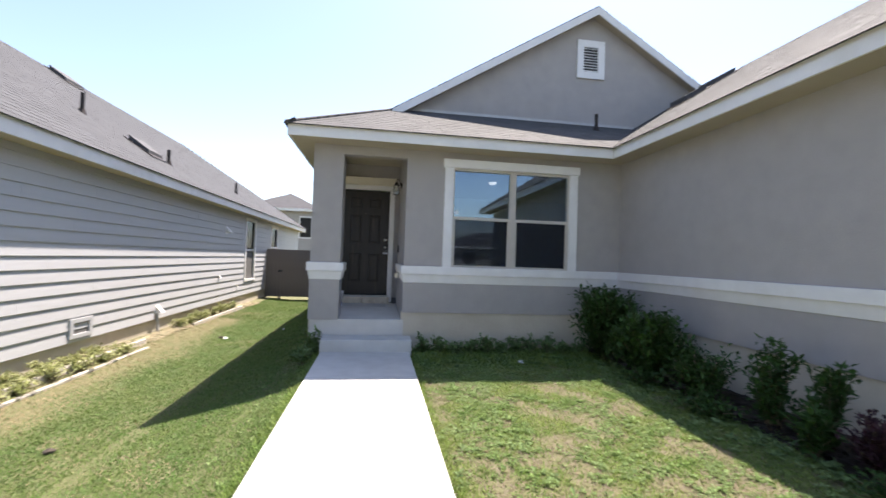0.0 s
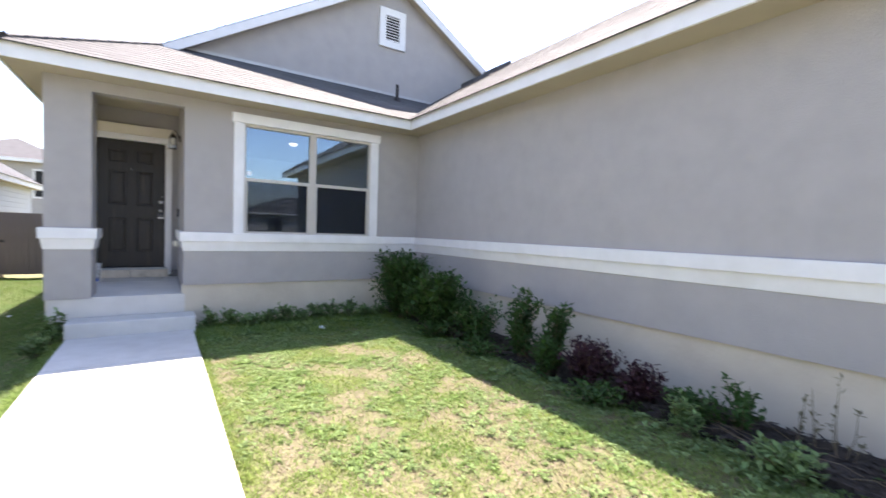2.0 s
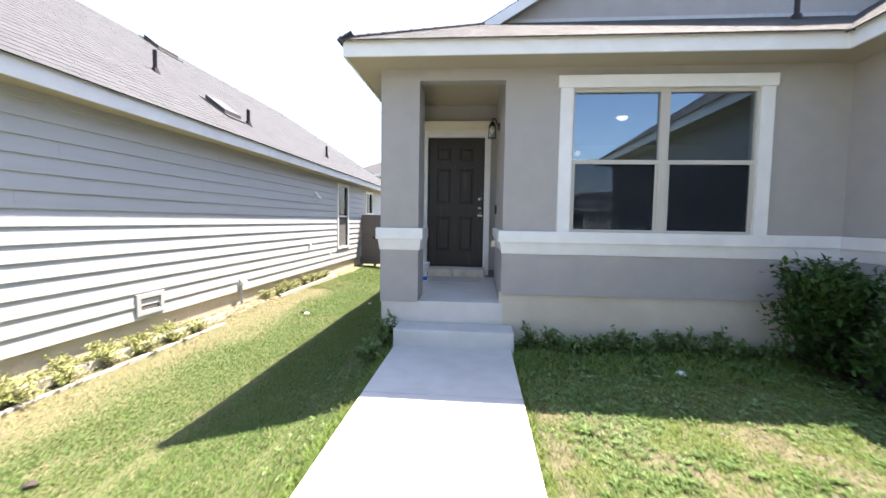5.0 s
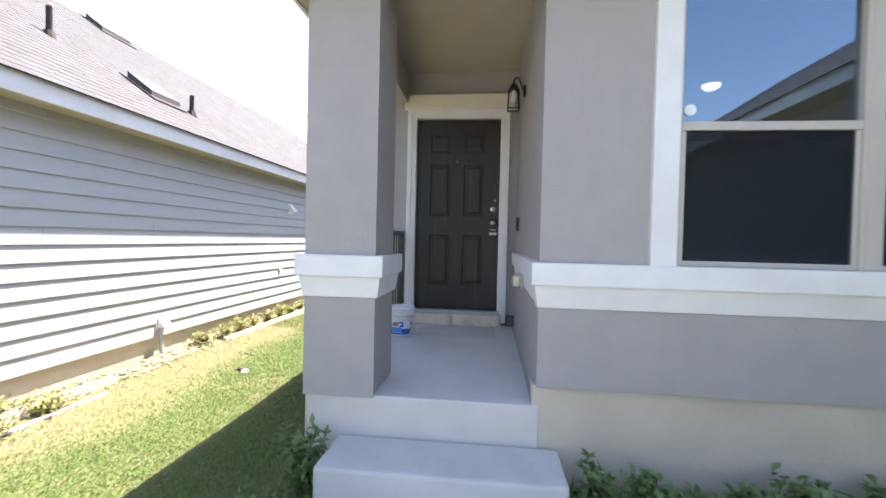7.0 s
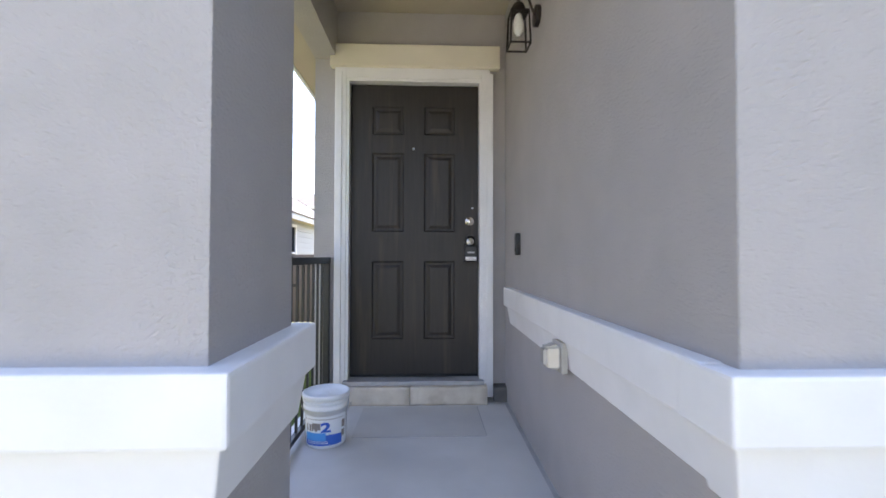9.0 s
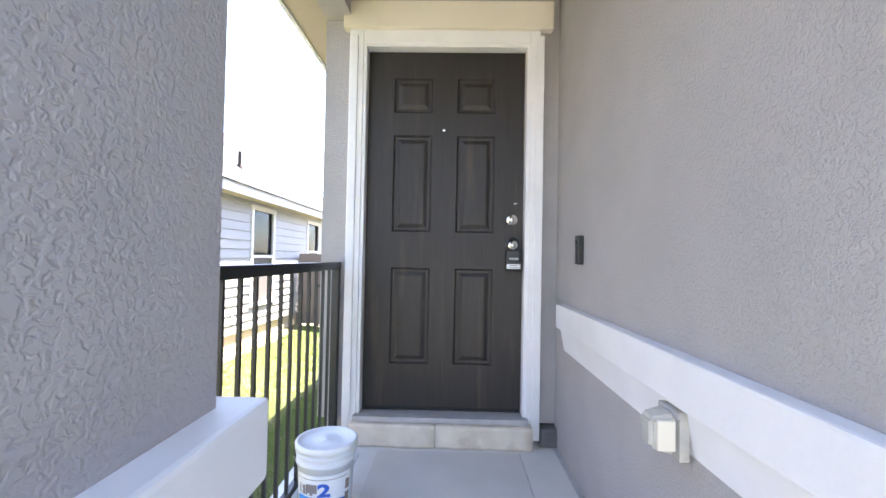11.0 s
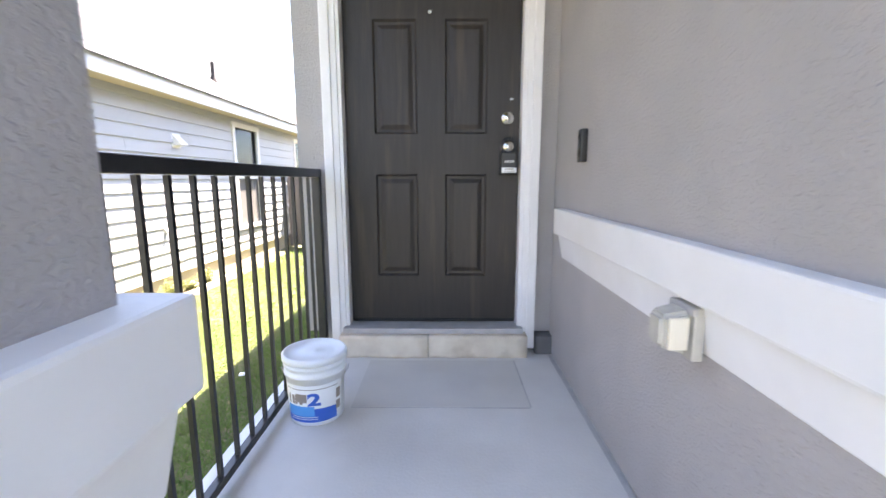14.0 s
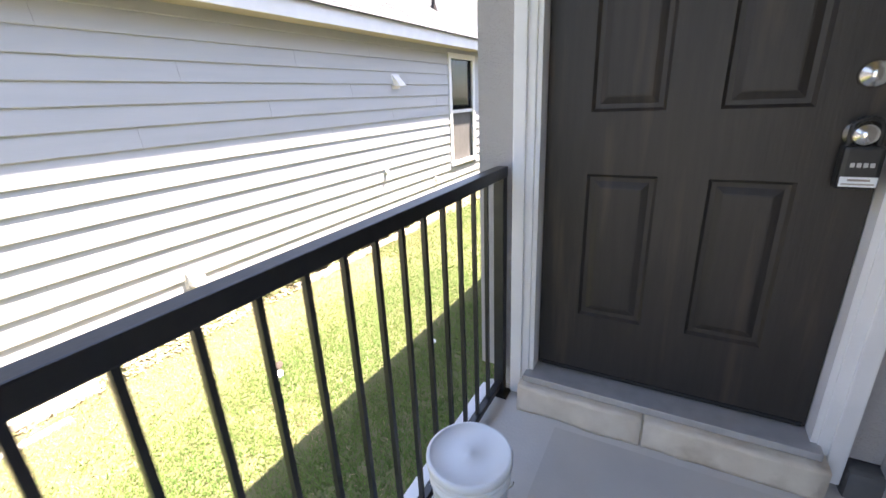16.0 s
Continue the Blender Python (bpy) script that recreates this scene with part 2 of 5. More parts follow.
def prism(bm, pts, d):
    """Adds a solid from a flat outline pushed along d."""
    a = [bm.verts.new(Vector(p)) for p in pts]
    b = [bm.verts.new(Vector(p) + Vector(d)) for p in pts]
    bm.faces.new(a)
    bm.faces.new(list(reversed(b)))
    for i in range(len(a)):
        j = (i + 1) % len(a)
        bm.faces.new((a[j], a[i], b[i], b[j]))
    bmesh.ops.recalc_face_normals(bm, faces=bm.faces[:])
    return bm


def part(name, bm, mat, parent=None, label="", smooth=False):
    me = bpy.data.meshes.new(name)
    bm.to_mesh(me)
    bm.free()
    me.materials.append(mat)
    if smooth:
        for p in me.polygons:
            p.use_smooth = True
    ob = new(name, me)
    ob.parent = parent
    return tagged(ob, label)


def shared(name, me, parent, m):
    ob = new(name, me)
    ob.parent = parent
    ob.matrix_basis = m
    return ob


def thing(name, label, category, kind="", group="", at=(0, 0, 0)):
    e = new(name)
    e.location = at
    e.empty_display_size = 0.1
    return tagged(e, label, category, group, kind)


def B(*a, **k):
    return box(bmesh.new(), *a, **k)


def raw_mesh(name, verts, faces, mat, parent=None, smooth=False):
    """A mesh from arrays of corners and of faces with one corner count."""
    me = bpy.data.meshes.new(name)
    verts, faces = np.asarray(verts, np.float32), np.asarray(faces, np.int32)
    k = faces.shape[1]
    me.vertices.add(len(verts))
    me.vertices.foreach_set("co", verts.ravel())
    me.loops.add(faces.size)
    me.loops.foreach_set("vertex_index", faces.ravel())
    me.polygons.add(len(faces))
    me.polygons.foreach_set("loop_start", np.arange(0, faces.size, k, dtype=np.int32))
    me.polygons.foreach_set("use_smooth", np.full(len(faces), smooth))
    me.update(calc_edges=True)
    me.materials.append(mat)
    ob = new(name, me)
    ob.parent = parent
    return ob


# ---- ground ----
def lift(x, y):
    """Height of the ground: the front lawn, a swale between the houses, lower towards the back fence."""
    x, y = np.asarray(x, float), np.asarray(y, float)
    z = np.interp(x, [-60, -9, -4.3, -3.2, -2.2, -1.2, -0.76, 60], [0.05, 0.03, 0.0, -0.08, -0.08, 0.13, 0.27, 0.28])
    back = np.clip((y - 9) / 8, 0, 1)
    return z - 0.07 * back * back * (3 - 2 * back) * np.clip((0.5 - x) / 2, 0, 1) + 0.012 * np.sin(x * 2.3 + y * 1.1) * np.sin(y * 1.7 - x)


gx = np.concatenate([[-600, -200, -80, -40, -20, -12], np.arange(-9, 12.01, 0.25), [15, 22, 40, 80, 200, 600]])
gy = np.concatenate([[-600, -200, -80, -40, -25, -15, -8], np.arange(-4, 24.01, 0.25), [30, 40, 60, 100, 200, 600]])
GX, GY = np.meshgrid(gx, gy, indexing="ij")
gv = np.stack([GX, GY, lift(GX, GY)], -1).reshape(-1, 3)
ii = np.arange(len(gx) - 1)[:, None] * len(gy) + np.arange(len(gy) - 1)[None, :]
ii = ii.ravel()
ground = raw_mesh("ground", gv, np.stack([ii, ii + len(gy), ii + len(gy) + 1, ii + 1], 1), SOIL, smooth=True)
tagged(ground, "mown green lawn with bare dry patches", "lawn", kind="structure")
tagged(part("road", B(-60, 60, -17, -9, 0.1, 0.32), ASPHALT), "grey asphalt street in front of the houses", "road", kind="structure")

# ---- concrete walk and step ----
WX0, WX1 = -0.755, 0.425
walkway = thing("pavement", "pale concrete front walk in sunlit slabs", "walkway", "structure")
for y0, y1 in ((-4.2, -2.74), (-2.74, -1.22), (-1.22, 0.30), (0.30, 1.82), (1.82, 3.34), (3.34, 4.86), (4.86, 6.10)):
    part("slab", B(WX0, WX1, y0 + 0.004, y1 - 0.004, 0.1, 0.32, bevel=0.008), CONCRETE, walkway)
part("joint", B(WX0 + 0.02, WX1 - 0.02, -4.2, 6.1, 0.1, 0.308), FOUNDATION, walkway)
tagged(part("step", B(-0.77, 0.455, 6.05, 6.418, 0.1, 0.485, bevel=0.018), CONCRETE), "pale concrete step before the porch", "step", kind="structure")

# ---- the grey stucco house ----
F, LEFT, RIGHT, PW, PIL, FL = 6.42, -0.99, 3.70, 0.332, -0.575, 0.71
STB, EZ = 0.815, 3.19          # lower edge of the stucco, soffit height
T = 0.15
house = thing("house", "grey stucco one-storey house with white trim band", "house", at=(1, 8, 0.28))
HM = Matrix.Translation((-1, -8, -0.28))


def hpart(name, bm, mat, label="", smooth=False):
    ob = part(name, bm, mat, house, label, smooth)
    ob.matrix_parent_inverse = HM
    return ob


OT = 3.065                     # head of the porch openings
WIN = (1.015, 2.845, 1.48, 2.972)  # window opening
bm = B(LEFT, PIL, F, F + 0.435, FL - 0.012, OT)
hpart("pillar", bm, STUCCO)
bm = B(LEFT, PW, F, F + T, OT, EZ + 0.25)
hpart("porch_lintel", bm, STUCCO)
hpart("side_lintel", B(LEFT, LEFT + T, F + T, 8.66, OT, EZ + 0.25), STUCCO)
bm = bmesh.new()
ring = [[bm.verts.new((x, y, z)) for x, z in ((PW, STB), (RIGHT, STB), (RIGHT, EZ + 0.25), (PW, EZ + 0.25), (WIN[0], WIN[2]), (WIN[1], WIN[2]), (WIN[1], WIN[3]), (WIN[0], WIN[3]))] for y in (F, F + T)]
for i in range(4):
    j = (i + 1) % 4
    for k, a in enumerate(ring):
        q = (a[i], a[j], a[j + 4], a[i + 4])
        bm.faces.new(q if k == 0 else q[::-1])
    bm.faces.new((ring[0][i], ring[1][i], ring[1][j], ring[0][j]))
    bm.faces.new((ring[0][i + 4], ring[0][j + 4], ring[1][j + 4], ring[1][i + 4]))
hpart("front_wall", bm, STUCCO)
hpart("porch_wall", B(PW, PW + T, F + T, 8.66, FL + 0.005, 3.45), STUCCO)
hpart("wing_wall", B(RIGHT, RIGHT + T, -1.1, F + T, STB, EZ + 0.25), STUCCO)
bm = B(RIGHT + T, 9.1, -1.1, -0.95, STB, EZ + 0.25)
prism(bm, [(3.72, -1.1, EZ + 0.25), (9.1, -1.1, EZ + 0.25), (6.4, -1.1, 5.15)], (0, 0.15, 0))
hpart("wing_front_wall", bm, STUCCO)
hpart("wing_far_wall", B(8.95, 9.1, -0.95, 21, 0.2, EZ + 0.25), STUCCO)
# wall with the entrance
DX0, DX1, DZ0, DZ1, DY = -0.748, 0.146, 0.864, 2.905, 8.70
bm = B(LEFT, DX0 - 0.05, 8.66, 8.86, FL + 0.11, 3.45)
box(bm, DX1 + 0.05, PW + T, 8.66, 8.86, FL + 0.11, 3.45)
box(bm, DX0 - 0.05, DX1 + 0.05, 8.66, 8.86, DZ1 + 0.04, 3.45)
hpart("entrance_wall", bm, STUCCO)
hpart("side_wall", B(LEFT, LEFT + T, 8.86, 21, 0.55, EZ + 0.25), STUCCO)
hpart("back_wall", B(LEFT, 9.1, 21, 21.15, 0.1, EZ + 0.25), STUCCO)
# foundation, set back under the stucco
bm = B(PW - 0.02, RIGHT + 0.05, F + 0.02, F + 0.12, -0.2, STB + 0.01)
box(bm, RIGHT + 0.025, RIGHT + 0.12, -1.08, F + 0.03, -0.2, STB + 0.01)
box(bm, LEFT + 0.02, LEFT + 0.12, 8.66, 21, -0.6, 0.56)
box(bm, RIGHT + 0.12, 9.0, -1.075, -0.98, -0.2, STB + 0.01)
hpart("foundation", bm, FOUNDATION)
hpart("porch_slab", B(LEFT + 0.02, PW + 0.02, F + 0.012, 8.70, -0.4, FL, bevel=0.01), PORCH)
hpart("pillar_base", B(LEFT + 0.01, PIL - 0.03, F + 0.014, F + 0.40, -0.2, FL - 0.01), FOUNDATION)
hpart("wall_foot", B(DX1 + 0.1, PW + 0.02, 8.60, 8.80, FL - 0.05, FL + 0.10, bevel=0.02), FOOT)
for a in ((-0.622, 0.114, 8.048, 8.055), (0.115, 0.122, 8.056, 8.515), (PW - 0.022, PW - 0.001, 6.5, 8.59)):
    hpart("dirt_line", B(*a, FL - 0.01, FL + 0.002), GRIME, "thin line of dirt on the slab")
# marks left by a doormat
hpart("mat_mark", B(-0.622, 0.114, 8.056, 8.514, FL - 0.01, FL + 0.0025), MARK, "darker rectangle where a doormat lay")


def band(name, x0, x1, y0, y1, top=1.508, bot=1.268):
    """Two-step trim band: a thick upper strip over a thinner one that tapers back to the wall; the given outline is the wall's own."""
    mid = top - 0.122
    b = B(x0 - 0.045, x1 + 0.045, y0 - 0.045, y1 + 0.045, mid, top, bevel=0.008)
    low = bmesh.new()
    box(low, x0 - 0.026, x1 + 0.026, y0 - 0.026, y1 + 0.026, bot, mid + 0.001, bevel=0.005)
    for v in low.verts:
        k = max(0.0, (mid - v.co.z) / (mid - bot))
        v.co.x += 0.018 * k if v.co.x < (x0 + x1) / 2 else -0.018 * k
        v.co.y += 0.018 * k if v.co.y < (y0 + y1) / 2 else -0.018 * k
    me = bpy.data.meshes.new("strip")
    low.to_mesh(me)
    low.free()
    b.from_mesh(me)
    bpy.data.meshes.remove(me)
    return hpart(name, b, TRIM, "white two-step trim band")


band("pillar_band", LEFT, PIL + 0.008, F, F + 0.445)
BT, BB = 1.496, 1.252
band("front_band", PW, RIGHT + 0.2, F, F + 0.07, BT, BB)
band("porch_band", PW + 0.002, PW + 0.05, F + 0.088, 8.45, BT + 0.003, BB + 0.012)
band("wing_band", RIGHT, RIGHT + 0.05, -1.1, F - 0.03, BT - 0.003, BB + 0.003)
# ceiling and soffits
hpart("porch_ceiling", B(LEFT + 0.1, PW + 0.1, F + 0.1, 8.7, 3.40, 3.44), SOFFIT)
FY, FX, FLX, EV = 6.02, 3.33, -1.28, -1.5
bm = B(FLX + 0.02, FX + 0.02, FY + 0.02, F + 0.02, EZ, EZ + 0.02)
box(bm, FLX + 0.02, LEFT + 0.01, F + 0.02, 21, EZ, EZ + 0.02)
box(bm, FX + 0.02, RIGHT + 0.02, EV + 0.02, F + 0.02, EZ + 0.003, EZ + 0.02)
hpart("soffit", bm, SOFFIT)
FT = 3.335


def fascia(x0, x1, y0, y1):
    b = B(x0, x1, y0, y1, EZ - 0.012, FT + 0.012, bevel=0.004)
    hpart("fascia", b, TRIM, "white fascia board")


fascia(FLX, FX + 0.028, FY, FY + 0.025)
fascia(FLX - 0.002, FLX + 0.025, FY + 0.026, 21.3)
fascia(FX, FX + 0.027, EV, FY - 0.001)


# ---- roofs: planes laid with courses of single shingles ----
def shingles(name, mat, parent, inv, eave, along, up, slope, run, lo, hi, seed):
    """A roof plane from the eave point: along is the eave's way, up the way uphill, both level; lo and hi bound each course."""
    rng = random.Random(seed)
    e, a, u = Vector(eave), Vector(along), Vector(up)
    k = math.sqrt(1 + slope * slope)
    way = (u + Vector((0, 0, slope))) / k
    n = a.cross(way)
    n = n if n.z > 0 else -n
    verts, faces = [], []
    step, s, row = 0.142, -0.03, 0
    while s < run * k:
        r0, r1 = max(s, -0.03) / k, min(s + step + 0.02, run * k) / k
        l, h = min(lo(r0), lo(r1)) if row == 0 else lo((r0 + r1) / 2), hi((r0 + r1) / 2)
        s1 = min(s + step + 0.02, run * k)
        x = l - rng.random() * 0.3
        while x < h:
            w = rng.choice((0.16, 0.22, 0.3, 0.33))
            x0, x1 = max(x, l), min(x + w - 0.004, h)
            if x1 - x0 > 0.02:
                t0, t1 = 0.004 + rng.random() * 0.001, 0.001
                b = len(verts)
                for px, ps, pn in ((x0, s, t0), (x1, s, t0), (x1, s1, t1), (x0, s1, t1), (x0, s, -0.01), (x1, s, -0.01), (x1, s1, -0.012), (x0, s1, -0.012)):
                    verts.append(e + a * px + way * ps + n * pn)
                faces += [(b, b + 1, b + 2, b + 3), (b + 4, b + 5, b + 1, b), (b + 5, b + 6, b + 2, b + 1), (b + 7, b + 4, b, b + 3)]
            x += w
        s += step
        row += 1
    ob = raw_mesh(name, [tuple(v) for v in verts], faces, mat, parent)
    ob.matrix_parent_inverse = inv
    tagged(ob, kind="stuff")
    # deck under the shingles
    bm = bmesh.new()
    rs = [0.06 + (run - 0.06) * i / 12 for i in range(13)]
    pts = [e + a * lo(r) + u * r + Vector((0, 0, slope * r - 0.012)) for r in rs] + [e + a * hi(r) + u * r + Vector((0, 0, slope * r - 0.012)) for r in reversed(rs)]
    prism(bm, pts, (0, 0, -0.05))
    d = part("roof_deck", bm, ROOFBASE, parent)
    d.matrix_parent_inverse = inv
    return ob


SF, SL, SW = 0.51, 0.60, 0.64
GY0, GW, RX = 7.55, 7.75, 3.85
GL = FLX - 0.02
shingles("roof", SHINGLE, house, HM, (0, FY - 0.02, FT), (1, 0, 0), (0, 1, 0), SF, GW - FY + 0.05, lambda r: GL + SF / SL * r, lambda r: FX + SF / SW * r, 1)
shingles("roof", SHINGLE, house, HM, (GL, 0, FT), (0, 1, 0), (1, 0, 0), SL, RX - GL, lambda r: min(FY - 0.02 + SL / SF * r, GY0), lambda r: 21.4, 2)
shingles("roof", SHINGLE, house, HM, (2 * RX - GL, 0, FT), (0, 1, 0), (-1, 0, 0), SL, RX - GL, lambda r: GY0, lambda r: 21.4, 3)
WR = 6.40
shingles("roof", SHINGLE, house, HM, (FX - 0.02, 0, FT), (0, 1, 0), (1, 0, 0), SW, WR - FX + 0.02, lambda r: EV, lambda r: min(FY + SW / SF * r, 10.5) if FY + SW / SF * r < GW else 10.5, 4)
shingles("roof", SHINGLE, house, HM, (2 * WR - FX + 0.02, 0, FT), (0, 1, 0), (-1, 0, 0), SW, WR - FX + 0.02, lambda r: EV, lambda r: 10.5, 5)
for i in range(12):
    r0, r1 = 1.72 * i / 12, 1.72 * (i + 1) / 12 + 0.03
    p0, p1 = [Vector((GL + SF / SL * r, FY - 0.02 + r, FT + SF * r - 0.006 + dz)) for r, dz in ((r0, 0.004), (r1, 0.0))]
    hpart("hip_shingle", rod(bmesh.new(), p0, p1, 0.035, n=6), SHINGLE)
APEX = FT + SL * (RX - GL)
# gable wall over the entrance, with its rake boards and vent
bm = bmesh.new()
prism(bm, [(GL + 1.0, GW, FT + 0.5), (2 * RX - GL - 1.0, GW, FT + 0.5), (RX, GW, APEX - 0.06)], (0, 0.15, 0))
hpart("gable_wall", bm, STUCCO)
for s in (-1, 1):
    bm = bmesh.new()
    x1 = RX + s * 3.75
    z1 = APEX - 3.75 * SL
    prism(bm, [(RX, GY0 - 0.01, APEX - 0.015), (x1, GY0 - 0.01, z1 - 0.015), (x1, GY0 - 0.01, z1 - 0.16), (RX, GY0 - 0.01, APEX - 0.16)], (0, 0.025, 0))
    hpart("rake_board", bm, TRIM, "white rake board")
    bm = bmesh.new()
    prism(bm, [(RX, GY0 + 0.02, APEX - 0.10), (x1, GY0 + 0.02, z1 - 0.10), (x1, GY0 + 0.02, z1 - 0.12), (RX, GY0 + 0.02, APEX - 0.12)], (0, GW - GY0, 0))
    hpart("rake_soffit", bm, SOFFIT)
    bm = bmesh.new()
    zw = FT + SW * (WR - FX + 0.02)
    x1 = WR + s * (WR - FX + 0.02)
    prism(bm, [(WR, EV - 0.02, zw - 0.015), (x1, EV - 0.02, FT - 0.015), (x1, EV - 0.02, FT - 0.16), (WR, EV - 0.02, zw - 0.16)], (0, 0.025, 0))
    hpart("rake_board", bm, TRIM, "white rake board")
# thin flashing where the porch roof meets the gable
zf = FT + SF * (GW - FY + 0.02)
bm = bmesh.new()
prism(bm, [(0.3, GW - 0.012, zf + 0.0), (4.75, GW - 0.012, zf + 0.0), (4.75, GW - 0.012, zf + 0.045), (0.3, GW - 0.012, zf + 0.045)], (0, 0.02, 0))
hpart("flashing", bm, ALU, "thin pale metal flashing")

# gable vent
VX0, VX1, VZ0, VZ1 = 3.53, 4.08, 5.12, 5.85
vent = thing("attic_vent", "white louvred attic vent in the gable wall", "vent", at=((VX0 + VX1) / 2, GW, VZ0))
VM = Matrix.Translation(vent.location).inverted()
bm = bmesh.new()
for a in ((VX0, VX0 + 0.13, VZ0, VZ1), (VX1 - 0.13, VX1, VZ0, VZ1), (VX0 + 0.13, VX1 - 0.13, VZ0, VZ0 + 0.13), (VX0 + 0.13, VX1 - 0.13, VZ1 - 0.13, VZ1)):
    box(bm, a[0], a[1], GW - 0.04, GW + 0.01, a[2], a[3], bevel=0.004)
part("frame", bm, TRIM, vent).matrix_parent_inverse = VM
part("backing", B(VX0 + 0.12, VX1 - 0.12, GW - 0.006, GW + 0.005, VZ0 + 0.12, VZ1 - 0.12), DARK, vent).matrix_parent_inverse = VM
for i in range(9):
    z = VZ0 + 0.15 + i * 0.0525
    ob = part("slat", B(-0.145, 0.145, -0.018, 0.018, -0.004, 0.004), TRIM, vent)
    ob.matrix_basis = pose((VX0 + VX1) / 2, GW - 0.022, z, 40)
    ob.matrix_parent_inverse = VM


# roof pipes and vents
def roof_pipe(x, y, z, h, r=0.035):
    e = thing("roof_pipe", "dark vent pipe standing on the shingle roof", "pipe", group="roof pipes", at=(x, y, z))
    part("pipe", rod(bmesh.new(), (0, 0, -0.1), (0, 0, h), r), BRONZE, e, smooth=False)
    part("boot", rod(bmesh.new(), (0, 0, -0.12), (0, 0, 0.06), 0.11, 0.05), BRONZE, e)


def roof_vent(x, y, z, slope, turn, length=0.62):
    e = thing("roof_vent", "low dark metal slant-back vent on the shingles", "vent", group="roof vents", at=(x, y, z))
    e.rotation_euler = (0, 0, turn)
    bm = bmesh.new()
    prism(bm, [(-0.18, -length / 2, 0.02 - 0.18 * slope), (0.20, -length / 2, 0.02 + 0.2 * slope), (0.20, -length / 2, 0.10 + 0.2 * slope), (-0.18, -length / 2, 0.12 - 0.18 * slope)], (0, length, 0))
    part("hood", bm, GREYMETAL, e)
    part("flange", prism(bmesh.new(), [(-0.26, -length / 2 - 0.06, 0.018 - 0.26 * slope), (0.3, -length / 2 - 0.06, 0.018 + 0.3 * slope), (0.3, -length / 2 - 0.06, 0.03 + 0.3 * slope), (-0.26, -length / 2 - 0.06, 0.03 - 0.26 * slope)], (0, length + 0.12, 0)), BRONZE, e)


for x, y in ((5.2, 6.9), (5.75, 6.9)):
    roof_vent(x, y, FT + SW * (x - FX), SW, 0, 0.4)
roof_pipe(3.75, 7.35, FT + SF * (7.35 - FY), 0.3, 0.03)

# ---- front window ----
win = thing("window_1", "twin sash window, beige frame, white surround, dark room behind", "window", "structure", at=(1.8, F, 1.53))
WM = Matrix.Translation(win.location).inverted()


def wpart(name, bm, mat, label=""):
    ob = part(name, bm, mat, win, label)
    ob.matrix_parent_inverse = WM
    return ob


X0, X1, Z0, Z1 = WIN
wpart("surround", B(X0 - 0.125, X0 + 0.005, F - 0.035, F + 0.02, Z0 - 0.002, Z1 + 0.01, bevel=0.004), TRIM)
wpart("surround", B(X1 - 0.005, X1 + 0.125, F - 0.035, F + 0.02, Z0 - 0.002, Z1 + 0.01, bevel=0.004), TRIM)
wpart("head_trim", B(X0 - 0.150, X1 + 0.145, F - 0.05, F + 0.02, Z1 - 0.005, Z1 + 0.12, bevel=0.005), TRIM)
XM, ZM = 1.943, 2.225
wpart("mullion", B(XM - 0.022, XM + 0.022, F - 0.005, F + 0.07, Z0, Z1, bevel=0.004), VINYL)
for a, b in ((X0, XM - 0.022), (XM + 0.022, X1)):
    bm = B(a, a + 0.026, F - 0.002, F + 0.06, Z0, Z1, bevel=0.003)
    box(bm, b - 0.026, b, F - 0.002, F + 0.06, Z0, Z1, bevel=0.003)
    box(bm, a + 0.026, b - 0.026, F - 0.002, F + 0.06, Z0, Z0 + 0.018, bevel=0.003)
    box(bm, a + 0.026, b - 0.026, F - 0.002, F + 0.06, Z1 - 0.04, Z1, bevel=0.003)
    wpart("frame", bm, VINYL)
    wpart("meeting_rail", B(a + 0.0265, b - 0.0265, F, F + 0.05, ZM - 0.022, ZM + 0.022, bevel=0.003), VINYL)
    bm = B(a + 0.0265, a + 0.05, F + 0.012, F + 0.04, Z0 + 0.019, ZM - 0.023)
    box(bm, b - 0.05, b - 0.0265, F + 0.012, F + 0.04, Z0 + 0.019, ZM - 0.023)
    box(bm, a + 0.05, b - 0.05, F + 0.012, F + 0.04, Z0 + 0.019, Z0 + 0.045)
    wpart("lower_sash", bm, VINYL)
    for z0, z1, dy in ((Z0 + 0.044, ZM - 0.02, 0.026), (ZM + 0.02, Z1 - 0.038, 0.036)):
        g = wpart("pane", B(a + 0.024, b - 0.024, F + dy, F + dy + 0.004, z0, z1), GLASS)
        g.visible_shadow = False
    wpart("insect_screen", B(a + 0.045, b - 0.045, F + 0.016, F + 0.018, Z0 + 0.03, ZM - 0.01), SCREEN, "fine dark insect screen")
wpart("sticker", rod(bmesh.new(), (X0 + 0.075, F + 0.030, ZM + 0.09), (X0 + 0.075, F + 0.0335, ZM + 0.09), 0.03, n=20), PLASTIC, "round pale sticker")
